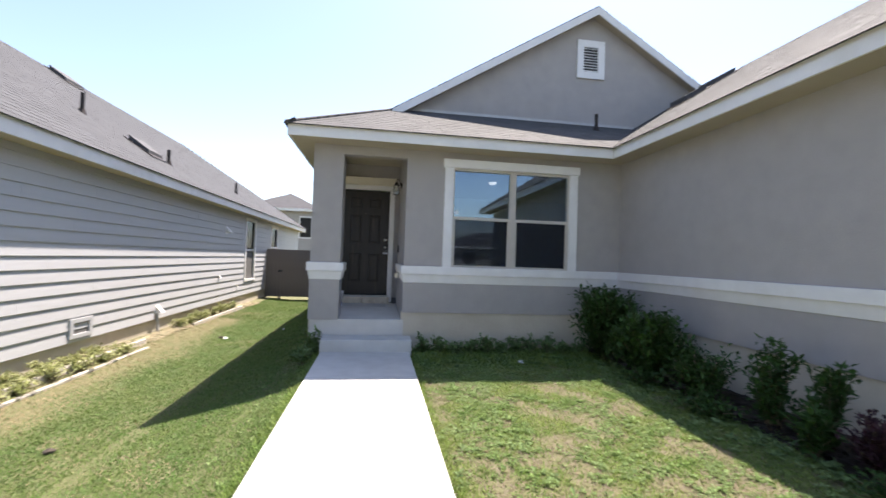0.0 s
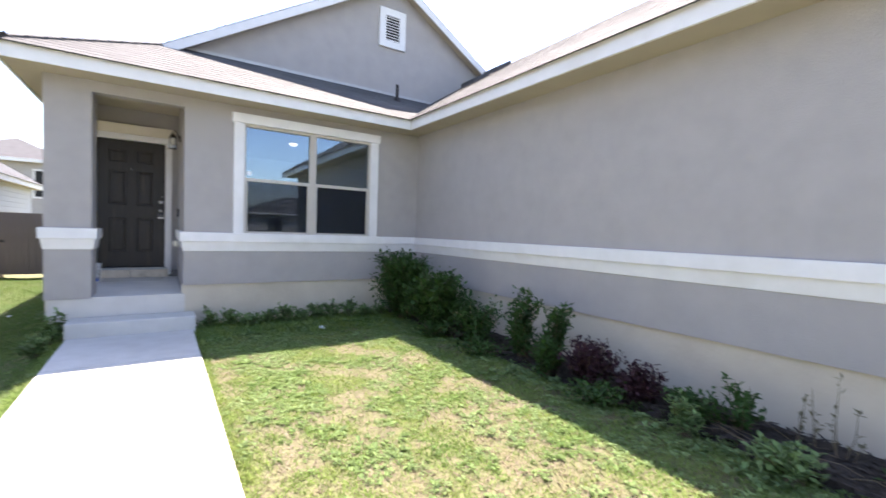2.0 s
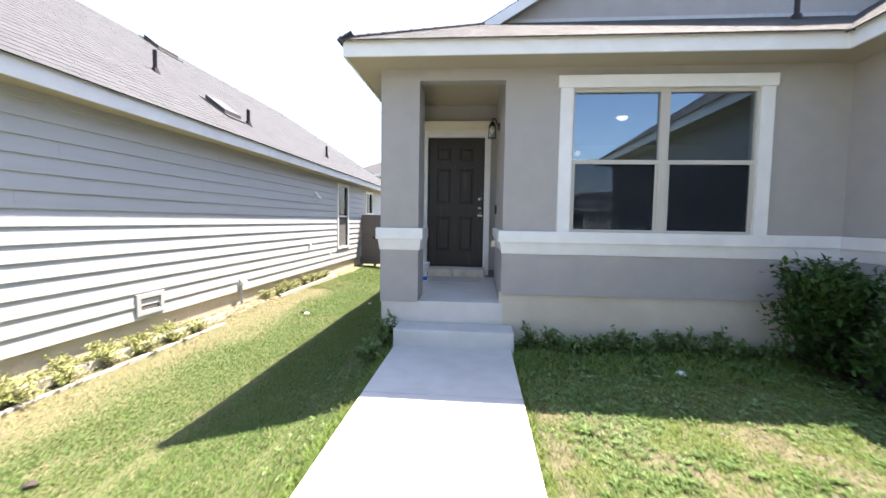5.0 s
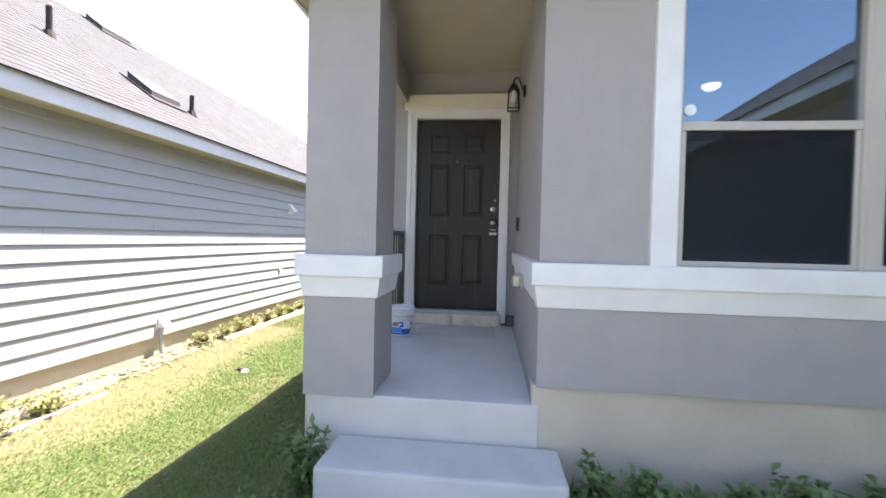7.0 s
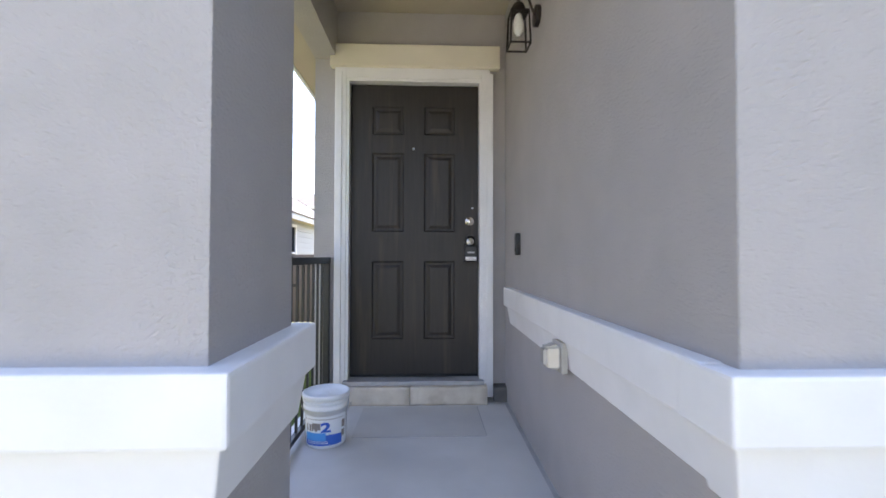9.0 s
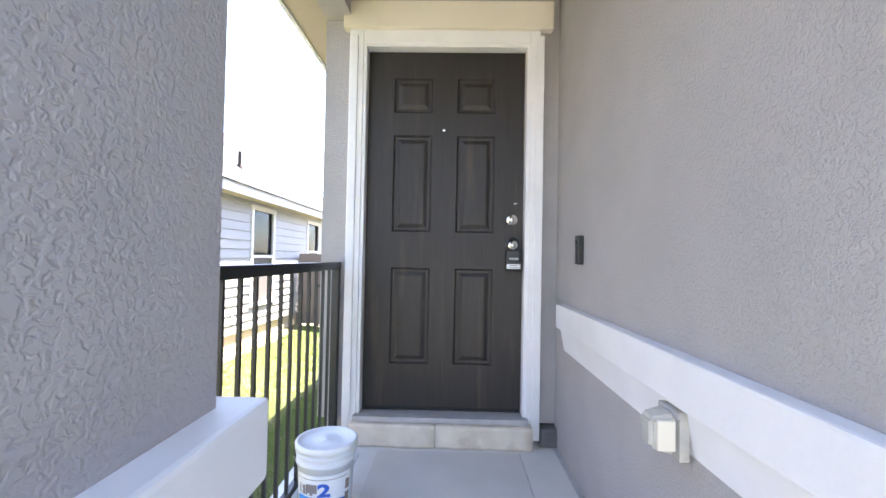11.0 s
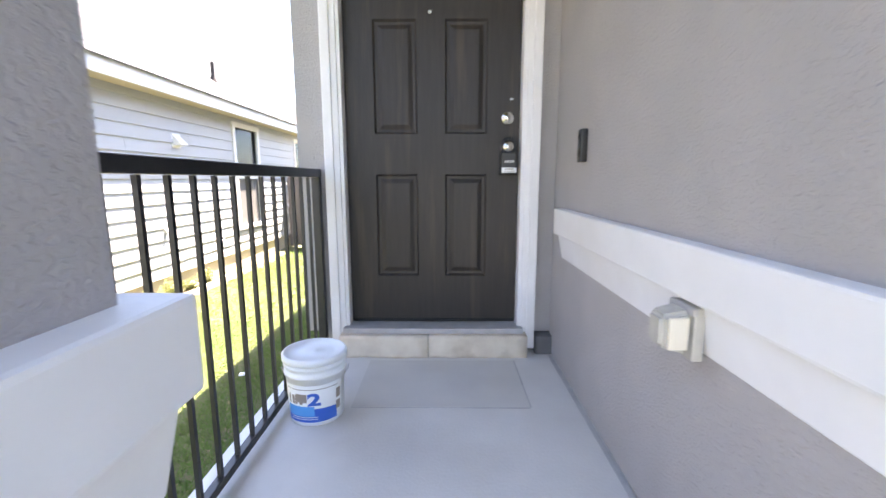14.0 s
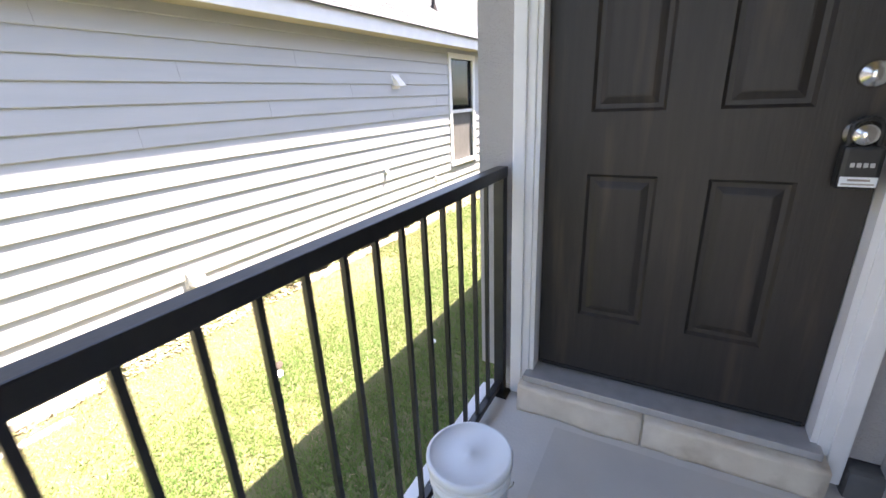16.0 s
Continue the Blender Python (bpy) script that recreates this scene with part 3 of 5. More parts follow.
# the room behind it, its gloom carried by the dark surface colour
room = thing("room", "dim empty front room behind the window", "room", "structure", at=(2, 8, 0.9))
RM = Matrix.Translation(room.location).inverted()
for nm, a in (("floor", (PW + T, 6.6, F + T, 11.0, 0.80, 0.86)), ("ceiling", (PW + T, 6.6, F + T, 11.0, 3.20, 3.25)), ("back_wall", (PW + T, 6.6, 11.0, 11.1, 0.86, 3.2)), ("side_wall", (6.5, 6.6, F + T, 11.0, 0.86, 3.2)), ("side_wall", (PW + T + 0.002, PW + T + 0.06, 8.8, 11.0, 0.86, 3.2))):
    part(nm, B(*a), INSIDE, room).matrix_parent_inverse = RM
lamp = thing("ceiling_lamp", "round flush ceiling lamp, switched on, in the front room", "lamp", at=(2.2, 8.6, 3.2))
part("shade", lathe(bmesh.new(), [(0.02, -0.05), (0.05, -0.045), (0.08, -0.02), (0.085, 0.0)], 24), GLOW, lamp, smooth=True)

# ---- entrance door ----
door = thing("door_1", "dark brown six-panel front door, shut, scuffed", "door", "structure", at=(DX0, DY, DZ0))
DM = Matrix.Translation(door.location).inverted()


def dpart(name, bm, mat, label="", smooth=False, parent=None):
    ob = part(name, bm, mat, parent or door, label, smooth)
    if not parent:
        ob.matrix_parent_inverse = DM
    return ob


# panels as (x0, x1, z0, z1) from the slab's lower corner
W, H = DX1 - DX0, DZ1 - DZ0
cols = ((0.148, 0.370), (0.512, 0.730))
rows_p = ((0.255, 0.800), (1.005, 1.560), (1.690, 1.890))
panels = [(DX0 + a, DX0 + b, DZ0 + c, DZ0 + d) for a, b in cols for c, d in rows_p]
xs = sorted({DX0, DX1, *[p[0] for p in panels], *[p[1] for p in panels]})
zs = sorted({DZ0, DZ1, *[p[2] for p in panels], *[p[3] for p in panels]})
bm = bmesh.new()
for xa, xb in zip(xs, xs[1:]):
    for za, zb in zip(zs, zs[1:]):
        if not any(abs(p[0] - xa) < 1e-6 and abs(p[2] - za) < 1e-6 for p in panels):
            box(bm, xa, xb, DY, DY + 0.044, za, zb)
dpart("slab", bm, DOORPAINT)
for p in panels:
    bm = bmesh.new()
    loops = []
    for inset, depth in ((0, 0.0), (0.010, 0.011), (0.024, 0.012), (0.044, 0.004), (0.05, 0.003)):
        loops.append([bm.verts.new((x, DY + depth, z)) for x, z in ((p[0] + inset, p[2] + inset), (p[1] - inset, p[2] + inset), (p[1] - inset, p[3] - inset), (p[0] + inset, p[3] - inset))])
    for a, b in zip(loops, loops[1:]):
        for i in range(4):
            bm.faces.new((a[i], a[(i + 1) % 4], b[(i + 1) % 4], b[i]))
    bm.faces.new(loops[-1])
    dpart("panel", bm, DOORPAINT)
for x0, x1 in ((DX0 - 0.049, DX0 - 0.003), (DX1 + 0.003, DX1 + 0.049)):
    dpart("jamb", B(x0, x1, 8.635, DY + 0.05, DZ0 - 0.03, DZ1 + 0.03), TRIM)
dpart("head_jamb", B(DX0 - 0.03, DX1 + 0.03, 8.637, DY + 0.05, DZ1 + 0.003, DZ1 + 0.032), TRIM)
for x0, x1, s in ((DX0 - 0.100, DX0 - 0.02, 1), (DX1 + 0.02, DX1 + 0.074, -1)):
    bm = B(x0, x1, 8.628, 8.665, DZ0 - 0.13, DZ1 + 0.1, bevel=0.004)
    xm = x1 - 0.03 if s > 0 else x0 + 0.03
    box(bm, min(xm, xm - s * 0.045), max(xm, xm - s * 0.045), 8.618, 8.63, DZ0 - 0.128, DZ1 + 0.06, bevel=0.004)
    dpart("casing", bm, TRIM)
dpart("head_casing", B(DX0 - 0.02, DX1 + 0.02, 8.629, 8.665, DZ1 + 0.02, DZ1 + 0.1, bevel=0.004), TRIM)
dpart("cap_board", B(DX0 - 0.131, DX1 + 0.141, 8.60, 8.665, DZ1 + 0.092, DZ1 + 0.245, bevel=0.007), CREAM, "cream-painted header board")
dpart("sill", B(DX0 - 0.03, DX1 + 0.03, 8.585, DY + 0.05, DZ0 - 0.035, DZ0 - 0.006, bevel=0.004), ALU, "worn aluminium sill")
# Unseen dark panel added behind the slab to stop light through the jamb gaps.
dpart("backing", B(DX0 - 0.06, DX1 + 0.06, DY + 0.162, DY + 0.18, DZ0 - 0.1, DZ1 + 0.1), DARK)
dpart("sweep", B(DX0 + 0.01, DX1 - 0.01, DY - 0.006, DY + 0.001, DZ0, DZ0 + 0.014), DARK)
out = Matrix.Translation((0, 0, 0)) @ pose(0, 0, 0, 90)


def lock(name, x, z, prof, mat=CHROME):
    return dpart(name, lathe(bmesh.new(), prof, 28, Matrix.Translation((x, DY, z)) @ out), mat, smooth=True)


KX = DX1 - 0.063
lock("deadbolt", KX, 1.945, [(0.034, 0), (0.034, 0.012), (0.028, 0.02), (0.020, 0.022), (0.018, 0.026), (0.0005, 0.026)])
lock("knob", KX, 1.80, [(0.034, 0), (0.034, 0.008), (0.014, 0.014), (0.013, 0.03), (0.026, 0.042), (0.029, 0.055), (0.024, 0.068), (0.0005, 0.072)])
lock("peephole", (DX0 + DX1) / 2 - 0.01, 2.455, [(0.010, 0), (0.010, 0.006), (0.005, 0.007), (0.0005, 0.007)])
dpart("scratch", B(KX + 0.012, KX + 0.03, DY - 0.002, DY + 0.001, 2.037, 2.043), PLASTIC, "pale chip in the paint")

# lock box hung on the knob
lb = thing("lock_box", "black key lock box with white label on the knob", "lock box", at=(KX + 0.006, DY - 0.03, 1.662))
lb.scale = (1.24, 1.1, 1.06)
part("body", B(-0.034, 0.034, -0.035, 0.012, 0.0, 0.105, bevel=0.009), BLACK, lb)
bm = bmesh.new()
arc = [(0.024 * math.cos(a), 0.145 + 0.024 * math.sin(a)) for a in [math.pi * i / 10 for i in range(11)]]
pts = [(0.024, 0.1)] + arc + [(-0.024, 0.1)]
for a, b in zip(pts, pts[1:]):
    rod(bm, (a[0], -0.010, a[1]), (b[0], -0.010, b[1]), 0.006, n=8)
part("shackle", bm, BLACK, lb)
part("label", B(-0.030, 0.030, -0.0375, -0.034, 0.008, 0.032), PLASTIC, lb, "white paper label")
bm = B(-0.018, 0.018, -0.0385, -0.037, 0.022, 0.027)
box(bm, -0.026, 0.026, -0.0385, -0.037, 0.013, 0.016)
part("print", bm, GREYPRINT, lb)
for i in range(4):
    part("dial", B(-0.019 + i * 0.0105, -0.0115 + i * 0.0105, -0.037, -0.034, 0.055, 0.066, bevel=0.001), ALU, lb)

# stone threshold
thr = thing("door_step", "two rough limestone blocks under the door", "step", "structure", at=(-0.3, 8.58, FL))
TM = Matrix.Translation(thr.location).inverted()
rng = random.Random(5)
for x0, x1 in ((-0.790, -0.329), (-0.321, 0.192)):
    bm = B(x0, x1, 8.545, 8.70, FL, DZ0 - 0.036)
    bmesh.ops.subdivide_edges(bm, edges=bm.edges[:], cuts=7, use_grid_fill=True)
    for v in bm.verts:
        if v.co.y < 8.55:
            v.co.y += (noise.noise(v.co * 9.0) + 0.4) * 0.014
        if v.co.z > FL + 0.1:
            v.co.z += noise.noise(v.co * 7.0) * 0.002 - 0.001
    part("stone", bm, STONE, thr, smooth=True).matrix_parent_inverse = TM
part("mortar", B(-0.332, -0.317, 8.56, 8.68, FL, DZ0 - 0.04), FOUNDATION, thr).matrix_parent_inverse = TM

# ---- porch railing ----
rail = thing("porch_railing", "black metal railing along the porch edge", "railing", at=(-0.895, 7.7, FL))
RX0, RY0, RY1, RT = -0.895, 6.79, 8.655, 1.69
RLM = Matrix.Translation(rail.location).inverted()


def rpart(name, bm, mat=BLACK, label=""):
    part(name, bm, mat, rail, label).matrix_parent_inverse = RLM


rpart("top_rail", B(RX0 - 0.022, RX0 + 0.022, RY0, RY1, RT - 0.04, RT, bevel=0.004))
rpart("bottom_rail", B(RX0 - 0.014, RX0 + 0.014, RY0, RY1 - 0.035, FL + 0.035, FL + 0.062, bevel=0.003))
rpart("post", B(RX0 - 0.02, RX0 + 0.02, RY1 - 0.042, RY1 - 0.001, FL, RT - 0.041, bevel=0.003))
rpart("foot_plate", B(RX0 - 0.04, RX0 + 0.045, RY1 - 0.07, RY1 - 0.001, FL, FL + 0.008))
y = 8.498
while y > RY0 + 0.03:
    rpart("baluster", B(RX0 - 0.0065, RX0 + 0.0065, y - 0.0065, y + 0.0065, FL + 0.063, RT - 0.041))
    y -= 0.1047
rpart("edge_strip", B(RX0 - 0.075, RX0 - 0.03, RY0, 8.62, FL, FL + 0.03, bevel=0.004), TRIM, "white strip at the slab's edge")

# ---- bucket ----
bucket = thing("paint_bucket", "white plastic paint bucket with lid and blue label", "bucket", at=(-0.748, 8.015, FL))
part("tub", lathe(bmesh.new(), [(0.098, 0.0), (0.103, 0.006), (0.112, 0.225), (0.118, 0.226), (0.118, 0.242), (0.113, 0.244), (0.1135, 0.262), (0.119, 0.264), (0.119, 0.276), (0.114, 0.278), (0.115, 0.30)], 48), PLASTIC, bucket, smooth=True)
lid = part("lid", lathe(bmesh.new(), [(0.1165, 0.286), (0.123, 0.288), (0.124, 0.312), (0.120, 0.318), (0.112, 0.318), (0.109, 0.309), (0.012, 0.309), (0.010, 0.313), (0.0005, 0.313)], 48), PLASTIC, bucket, "ribbed white snap-on lid", smooth=True)


def wrap(name, a0, a1, z0, z1, mat, off=0.0012, wave=0.0, label=""):
    """A printed patch that follows the tub's side; angles in degrees from the side that faces the step."""
    bm = bmesh.new()
    n = 24
    lo, hi = [], []
    for i in range(n + 1):
        a = radians(a0 + (a1 - a0) * i / n - 90)
        top = z1 + wave * math.sin((i / n) * 3.0 - 0.4)
        for z, row in ((z0, lo), (top, hi)):
            r = 0.103 + (0.112 - 0.103) * z / 0.225 + off
            row.append(bm.verts.new((r * math.cos(a), r * math.sin(a), z)))
    for i in range(n):
        bm.faces.new((lo[i], lo[i + 1], hi[i + 1], hi[i]))
    part(name, bm, mat, bucket, label, smooth=True)


wrap("label", -62, 66, 0.018, 0.198, PLASTIC, 0.0006)
wrap("blue_panel", -60, 52, 0.022, 0.075, BLUE, 0.0012, 0.012, "dark blue printed wave")
wrap("light_blue_panel", -58, 4, 0.052, 0.100, LIGHTBLUE, 0.0018, 0.0, "light blue printed panel")
wrap("grey_rule", -60, 55, 0.178, 0.181, GREYPRINT, 0.0012)
for i, a in enumerate((-54, -44, -36, -26)):
    wrap("lettering", a, a + (7 if i % 2 else 5), 0.108, 0.150, GREYPRINT, 0.0012)
wrap("paw_print", -34, -10, 0.118, 0.158, GREYPRINT, 0.0010)
wrap("fine_print", 50, 62, 0.115, 0.16, GREYPRINT, 0.0014)
wrap("fine_print", 50, 62, 0.06, 0.10, GREYPRINT, 0.0014)
for z in (0.036, 0.046):
    wrap("white_line", -50, 10, z, z + 0.003, PLASTIC, 0.0022)
curve = bpy.data.curves.new("digit", "FONT")
curve.body, curve.size, curve.extrude, curve.align_x = "2", 0.078, 0.0008, "CENTER"
curve.offset = 0.003
digit_tmp = bpy.data.objects.new("digit", curve)
scene.collection.objects.link(digit_tmp)
bpy.context.view_layer.update()
me = bpy.data.meshes.new_from_object(digit_tmp.evaluated_get(bpy.context.evaluated_depsgraph_get()))
bpy.data.objects.remove(digit_tmp)
me.materials.clear()
me.materials.append(BLUE)
for v in me.vertices:
    a = v.co.x * 1.25 / 0.1095 + radians(4 - 90)
    r = 0.1095 + 0.0012 + v.co.z
    v.co = ((r * math.cos(a)), (r * math.sin(a)), 0.106 + v.co.y)
ob = new("digit", me)
ob.parent = bucket
bm = bmesh.new()
prev = None
for i in range(17):
    a = math.pi * i / 16
    p = (0.128 * math.cos(a), -0.105 * math.sin(a) * 0.25 + 0.0, 0.235 - 0.10 * math.sin(a))
    if prev:
        rod(bm, prev, p, 0.002, n=6)
    prev = p
hd = part("handle", bm, CHROME, bucket, "thin wire bail handle")
hd.matrix_basis = pose(0, 0, 0, 0, 0, 180)
bucket.scale = (1, 1, 0.85)
bucket.rotation_euler = (0, 0, radians(8))

# ---- porch wall fittings ----
bell = thing("doorbell_camera", "slim black video doorbell on the stucco wall", "doorbell", at=(PW, 8.19, 1.705))
part("body", B(-0.028, 0.0, -0.024, 0.024, 0, 0.13, bevel=0.006), BLACK, bell)
part("button", rod(bmesh.new(), (-0.030, 0, 0.035), (-0.026, 0, 0.035), 0.014, n=20), BRONZE, bell)
part("lens", rod(bmesh.new(), (-0.030, 0, 0.10), (-0.026, 0, 0.10), 0.009, n=20), DARK, bell)

socket = thing("outlet_cover", "cloudy plastic weatherproof outlet cover on trim band", "outlet", at=(PW - 0.03, 7.335, 1.252))
part("plate", B(-0.012, 0.02, -0.062, 0.062, 0.0, 0.15, bevel=0.004), CLEARGREY, socket)
bm = B(-0.095, -0.012, -0.052, 0.052, 0.012, 0.142)
for v in bm.verts:
    if v.co.x < -0.05:
        v.co.y *= 0.78
        v.co.z = 0.077 + (v.co.z - 0.077) * 0.72
bmesh.ops.bevel(bm, geom=bm.edges[:], offset=0.012, segments=3, affect="EDGES")
part("hood", bm, CLEARGREY, socket)
part("receptacle", B(-0.078, -0.022, -0.056, -0.044, 0.03, 0.122, bevel=0.004), CREAM, socket, "cream end of the cover")
part("hinge", B(-0.02, -0.006, -0.066, 0.066, 0.128, 0.150, bevel=0.004), ALU, socket)
socket.scale = (0.74, 0.76, 0.78)

# wall lantern: curled arm, cage of four bars, candle bulb
lan = thing("wall_lantern", "bronze wall lantern with glass sides and bulb", "lantern", at=(PW, 7.75, 2.825))
lan.scale = (0.84, 0.84, 0.86)
part("back_plate", rod(bmesh.new(), (-0.025, 0, 0.06), (0, 0, 0.06), 0.058, n=28), BRONZE, lan)
bm = bmesh.new()
path = [(-0.02, 0.06), (-0.04, 0.10), (-0.055, 0.145), (-0.075, 0.185), (-0.10, 0.19), (-0.12, 0.17), (-0.12, 0.14)]
for a, b in zip(path, path[1:]):
    rod(bm, (a[0], 0, a[1]), (b[0], 0, b[1]), 0.008, n=8)
part("arm", bm, BRONZE, lan)
LX = -0.12
bm = bmesh.new()
lathe(bm, [(0.006, 0.165), (0.014, 0.155), (0.008, 0.142), (0.016, 0.136), (0.032, 0.122), (0.040, 0.102), (0.042, 0.08), (0.038, 0.072)], 20, Matrix.Translation((LX, 0, 0)))
box(bm, LX - 0.054, LX + 0.054, -0.054, 0.054, 0.064, 0.073, bevel=0.002)
part("canopy", bm, BRONZE, lan)
bm = bmesh.new()
top, low = 0.05, 0.058
cs = [(sx, sy) for sx in (-1, 1) for sy in (-1, 1)]
for sx, sy in cs:
    part("cage_bar", rod(bmesh.new(), (LX + sx * 0.05, sy * 0.05, 0.07), (LX + sx * low, sy * low, -0.125), 0.006, n=6), BRONZE, lan)
for a, b in (((-1, -1), (1, -1)), ((1, -1), (1, 1)), ((1, 1), (-1, 1)), ((-1, 1), (-1, -1))):
    rod(bm, (LX + a[0] * low, a[1] * low, -0.12), (LX + b[0] * low, b[1] * low, -0.12), 0.006, n=6)
part("base_ring", bm, BRONZE, lan)
part("bulb", lathe(bmesh.new(), [(0.014, 0.07), (0.022, 0.05), (0.03, 0.01), (0.028, -0.03), (0.012, -0.055), (0.0005, -0.06)], 20, Matrix.Translation((LX, 0, 0))), BULB, lan, "frosted white bulb", smooth=True)
for a, b in (((-1, -1), (1, -1)), ((-1, 1), (1, 1)), ((-1, -1), (-1, 1))):
    bm = bmesh.new()
    q = [bm.verts.new((LX + s[0] * w, s[1] * w, z)) for s, w, z in ((a, 0.049, 0.06), (b, 0.049, 0.06), (b, 0.056, -0.118), (a, 0.056, -0.118))]
    bm.faces.new(q)
    g = part("glass", bm, CLEAR, lan)
    g.visible_shadow = False

# ---- the neighbouring house ----
NX, NE, NY0, NY1, NR = -4.28, -3.95, -3.0, 23.7, -8.45
NEZ, NFT, NS = 2.79, 2.97, 0.69
nb = thing("neighbour_house", "grey lap-sided house with shingle roof and white eaves", "house", at=(-8.4, 10, 0.0))
NM = Matrix.Translation(nb.location).inverted()


def npart(name, bm, mat, label="", smooth=False):
    ob = part(name, bm, mat, nb, label, smooth)
    ob.matrix_parent_inverse = NM
    return ob


NW1, NW2 = (14.68, 15.80, 0.74, 2.63), (17.95, 19.05, 1.05, 2.60)
bm = B(NX - 0.15, NX - 0.012, NY0, NW1[0], 0.25, NEZ + 0.1)
box(bm, NX - 0.15, NX - 0.012, NW1[1], NW2[0], 0.25, NEZ + 0.1)
box(bm, NX - 0.15, NX - 0.012, NW2[1], NY1, 0.25, NEZ + 0.1)
for w in (NW1, NW2):
    box(bm, NX - 0.15, NX - 0.012, w[0], w[1], 0.25, w[2])
    box(bm, NX - 0.15, NX - 0.012, w[0], w[1], w[3], NEZ + 0.1)
npart("sheathing", bm, SIDING)
npart("foundation", B(NX - 0.2, NX - 0.03, NY0 + 0.02, NY1 - 0.02, -0.6, 0.27), FOUNDATION)
bm = B(2 * NR - NX, 2 * NR - NX + 0.1, NY0, NY1, -0.3, NEZ + 0.1)
box(bm, 2 * NR - NX + 0.1, NX - 0.15, NY0, NY0 + 0.1, -0.3, NEZ + 0.1)
box(bm, 2 * NR - NX + 0.1, NX - 0.15, NY1 - 0.1, NY1, -0.3, NEZ + 0.1)
npart("other_walls", bm, SIDING)
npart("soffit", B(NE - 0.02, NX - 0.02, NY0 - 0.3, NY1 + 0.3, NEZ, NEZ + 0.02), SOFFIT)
npart("fascia", B(NE - 0.025, NE, NY0 - 0.33, NY1 + 0.33, NEZ - 0.015, NFT + 0.012, bevel=0.004), TRIM, "white fascia board")
npart("fascia", B(2 * NR - NE, NE - 0.026, NY1 + 0.305, NY1 + 0.33, NEZ - 0.015, NFT), TRIM)
npart("fascia", B(2 * NR - NE, NE - 0.026, NY0 - 0.33, NY0 - 0.305, NEZ - 0.015, NFT), TRIM)
run = NE + 0.02 - NR
NA, NB_ = NY0 - 0.35, NY1 + 0.35
shingles("roof", SHINGLE_N, nb, NM, (NE + 0.02, 0, NFT), (0, 1, 0), (-1, 0, 0), NS, run, lambda r: NA + r, lambda r: NB_ - r, 11)
NC = 2 * NR - NE - 0.02
shingles("roof", SHINGLE_N, nb, NM, (0, NB_, NFT), (1, 0, 0), (0, -1, 0), NS, run - 0.02, lambda r: NC + r, lambda r: NE + 0.02 - r, 12)
shingles("roof", SHINGLE_N, nb, NM, (0, NA, NFT), (1, 0, 0), (0, 1, 0), NS, run - 0.02, lambda r: NC + r, lambda r: NE + 0.02 - r, 13)
bm = bmesh.new()
prism(bm, [(NC, NA, NFT - 0.01), (NC, NB_, NFT - 0.01), (NR, NB_ - run, NFT + NS * run - 0.01), (NR, NA + run, NFT + NS * run - 0.01)], (0, 0, -0.05))
npart("far_roof_slope", bm, SHINGLE_N)


def nroof(x):
    return NFT + NS * (NE + 0.02 - x)


roof_vent(-8.1, 12.4, nroof(-8.1), -NS, 0, 0.7)
roof_vent(-4.95, 9.95, nroof(-4.95), -NS, 0, 0.55)
roof_pipe(-5.55, 8.95, nroof(-5.55), 0.36)
roof_pipe(-4.72, 10.45, nroof(-4.72), 0.30)
roof_pipe(-4.75, 15.1, nroof(-4.75), 0.34)

# windows of the neighbouring house
for i, (y0, y1, z0, z1) in enumerate((NW1, NW2)):
    w = thing(f"window_{i + 2}", "white-trimmed sash window in grey siding, dark screen below", "window", "structure", at=(NX, y0, z0))
    M = Matrix.Translation(w.location).inverted()
    for nm, a, mt in (("trim", (NX, NX + 0.035, y0 - 0.01, y0 + 0.09, z0, z1), TRIM), ("trim", (NX, NX + 0.035, y1 - 0.09, y1 + 0.01, z0, z1), TRIM),
                      ("head_trim", (NX, NX + 0.04, y0 - 0.02, y1 + 0.02, z1, z1 + 0.09), TRIM), ("window_sill", (NX, NX + 0.05, y0 - 0.02, y1 + 0.02, z0 - 0.07, z0), TRIM),
                      ("meeting_rail", (NX - 0.03, NX + 0.01, y0 + 0.09, y1 - 0.09, (z0 + z1) / 2 - 0.03, (z0 + z1) / 2 + 0.03), TRIM),
                      ("screen", (NX - 0.03, NX - 0.026, y0 + 0.09, y1 - 0.09, z0, (z0 + z1) / 2 - 0.03), INSIDE),
                      ("backing", (NX - 0.16, NX - 0.14, y0, y1, z0, z1), DARK)):
        part(nm, B(*a), mt, w).matrix_parent_inverse = M
    g = part("pane", B(NX - 0.03, NX - 0.026, y0 + 0.09, y1 - 0.09, (z0 + z1) / 2 + 0.03, z1), PLAINGLASS, w)
    g.matrix_parent_inverse = M
    g.visible_shadow = False


# hooded vents on the siding
def hood(y, z, s=1.0, lean=0.0):
    e = thing("vent_hood", "small pale vent hood on the grey siding", "vent", group="vent hoods", at=(NX + 0.012, y, z))
    part("plate", B(-0.02, 0.006, -0.085 * s, 0.085 * s, -0.085 * s, 0.085 * s, bevel=0.002), TRIM, e)
    bm = bmesh.new()
    prism(bm, [(0.006, -0.065 * s, 0.07 * s), (0.11 * s, -0.065 * s, -0.05 * s), (0.09 * s, -0.065 * s, -0.055 * s), (0.006, -0.065 * s, -0.055 * s)], (0, 0.13 * s, 0))
    part("hood", bm, TRIM, e)


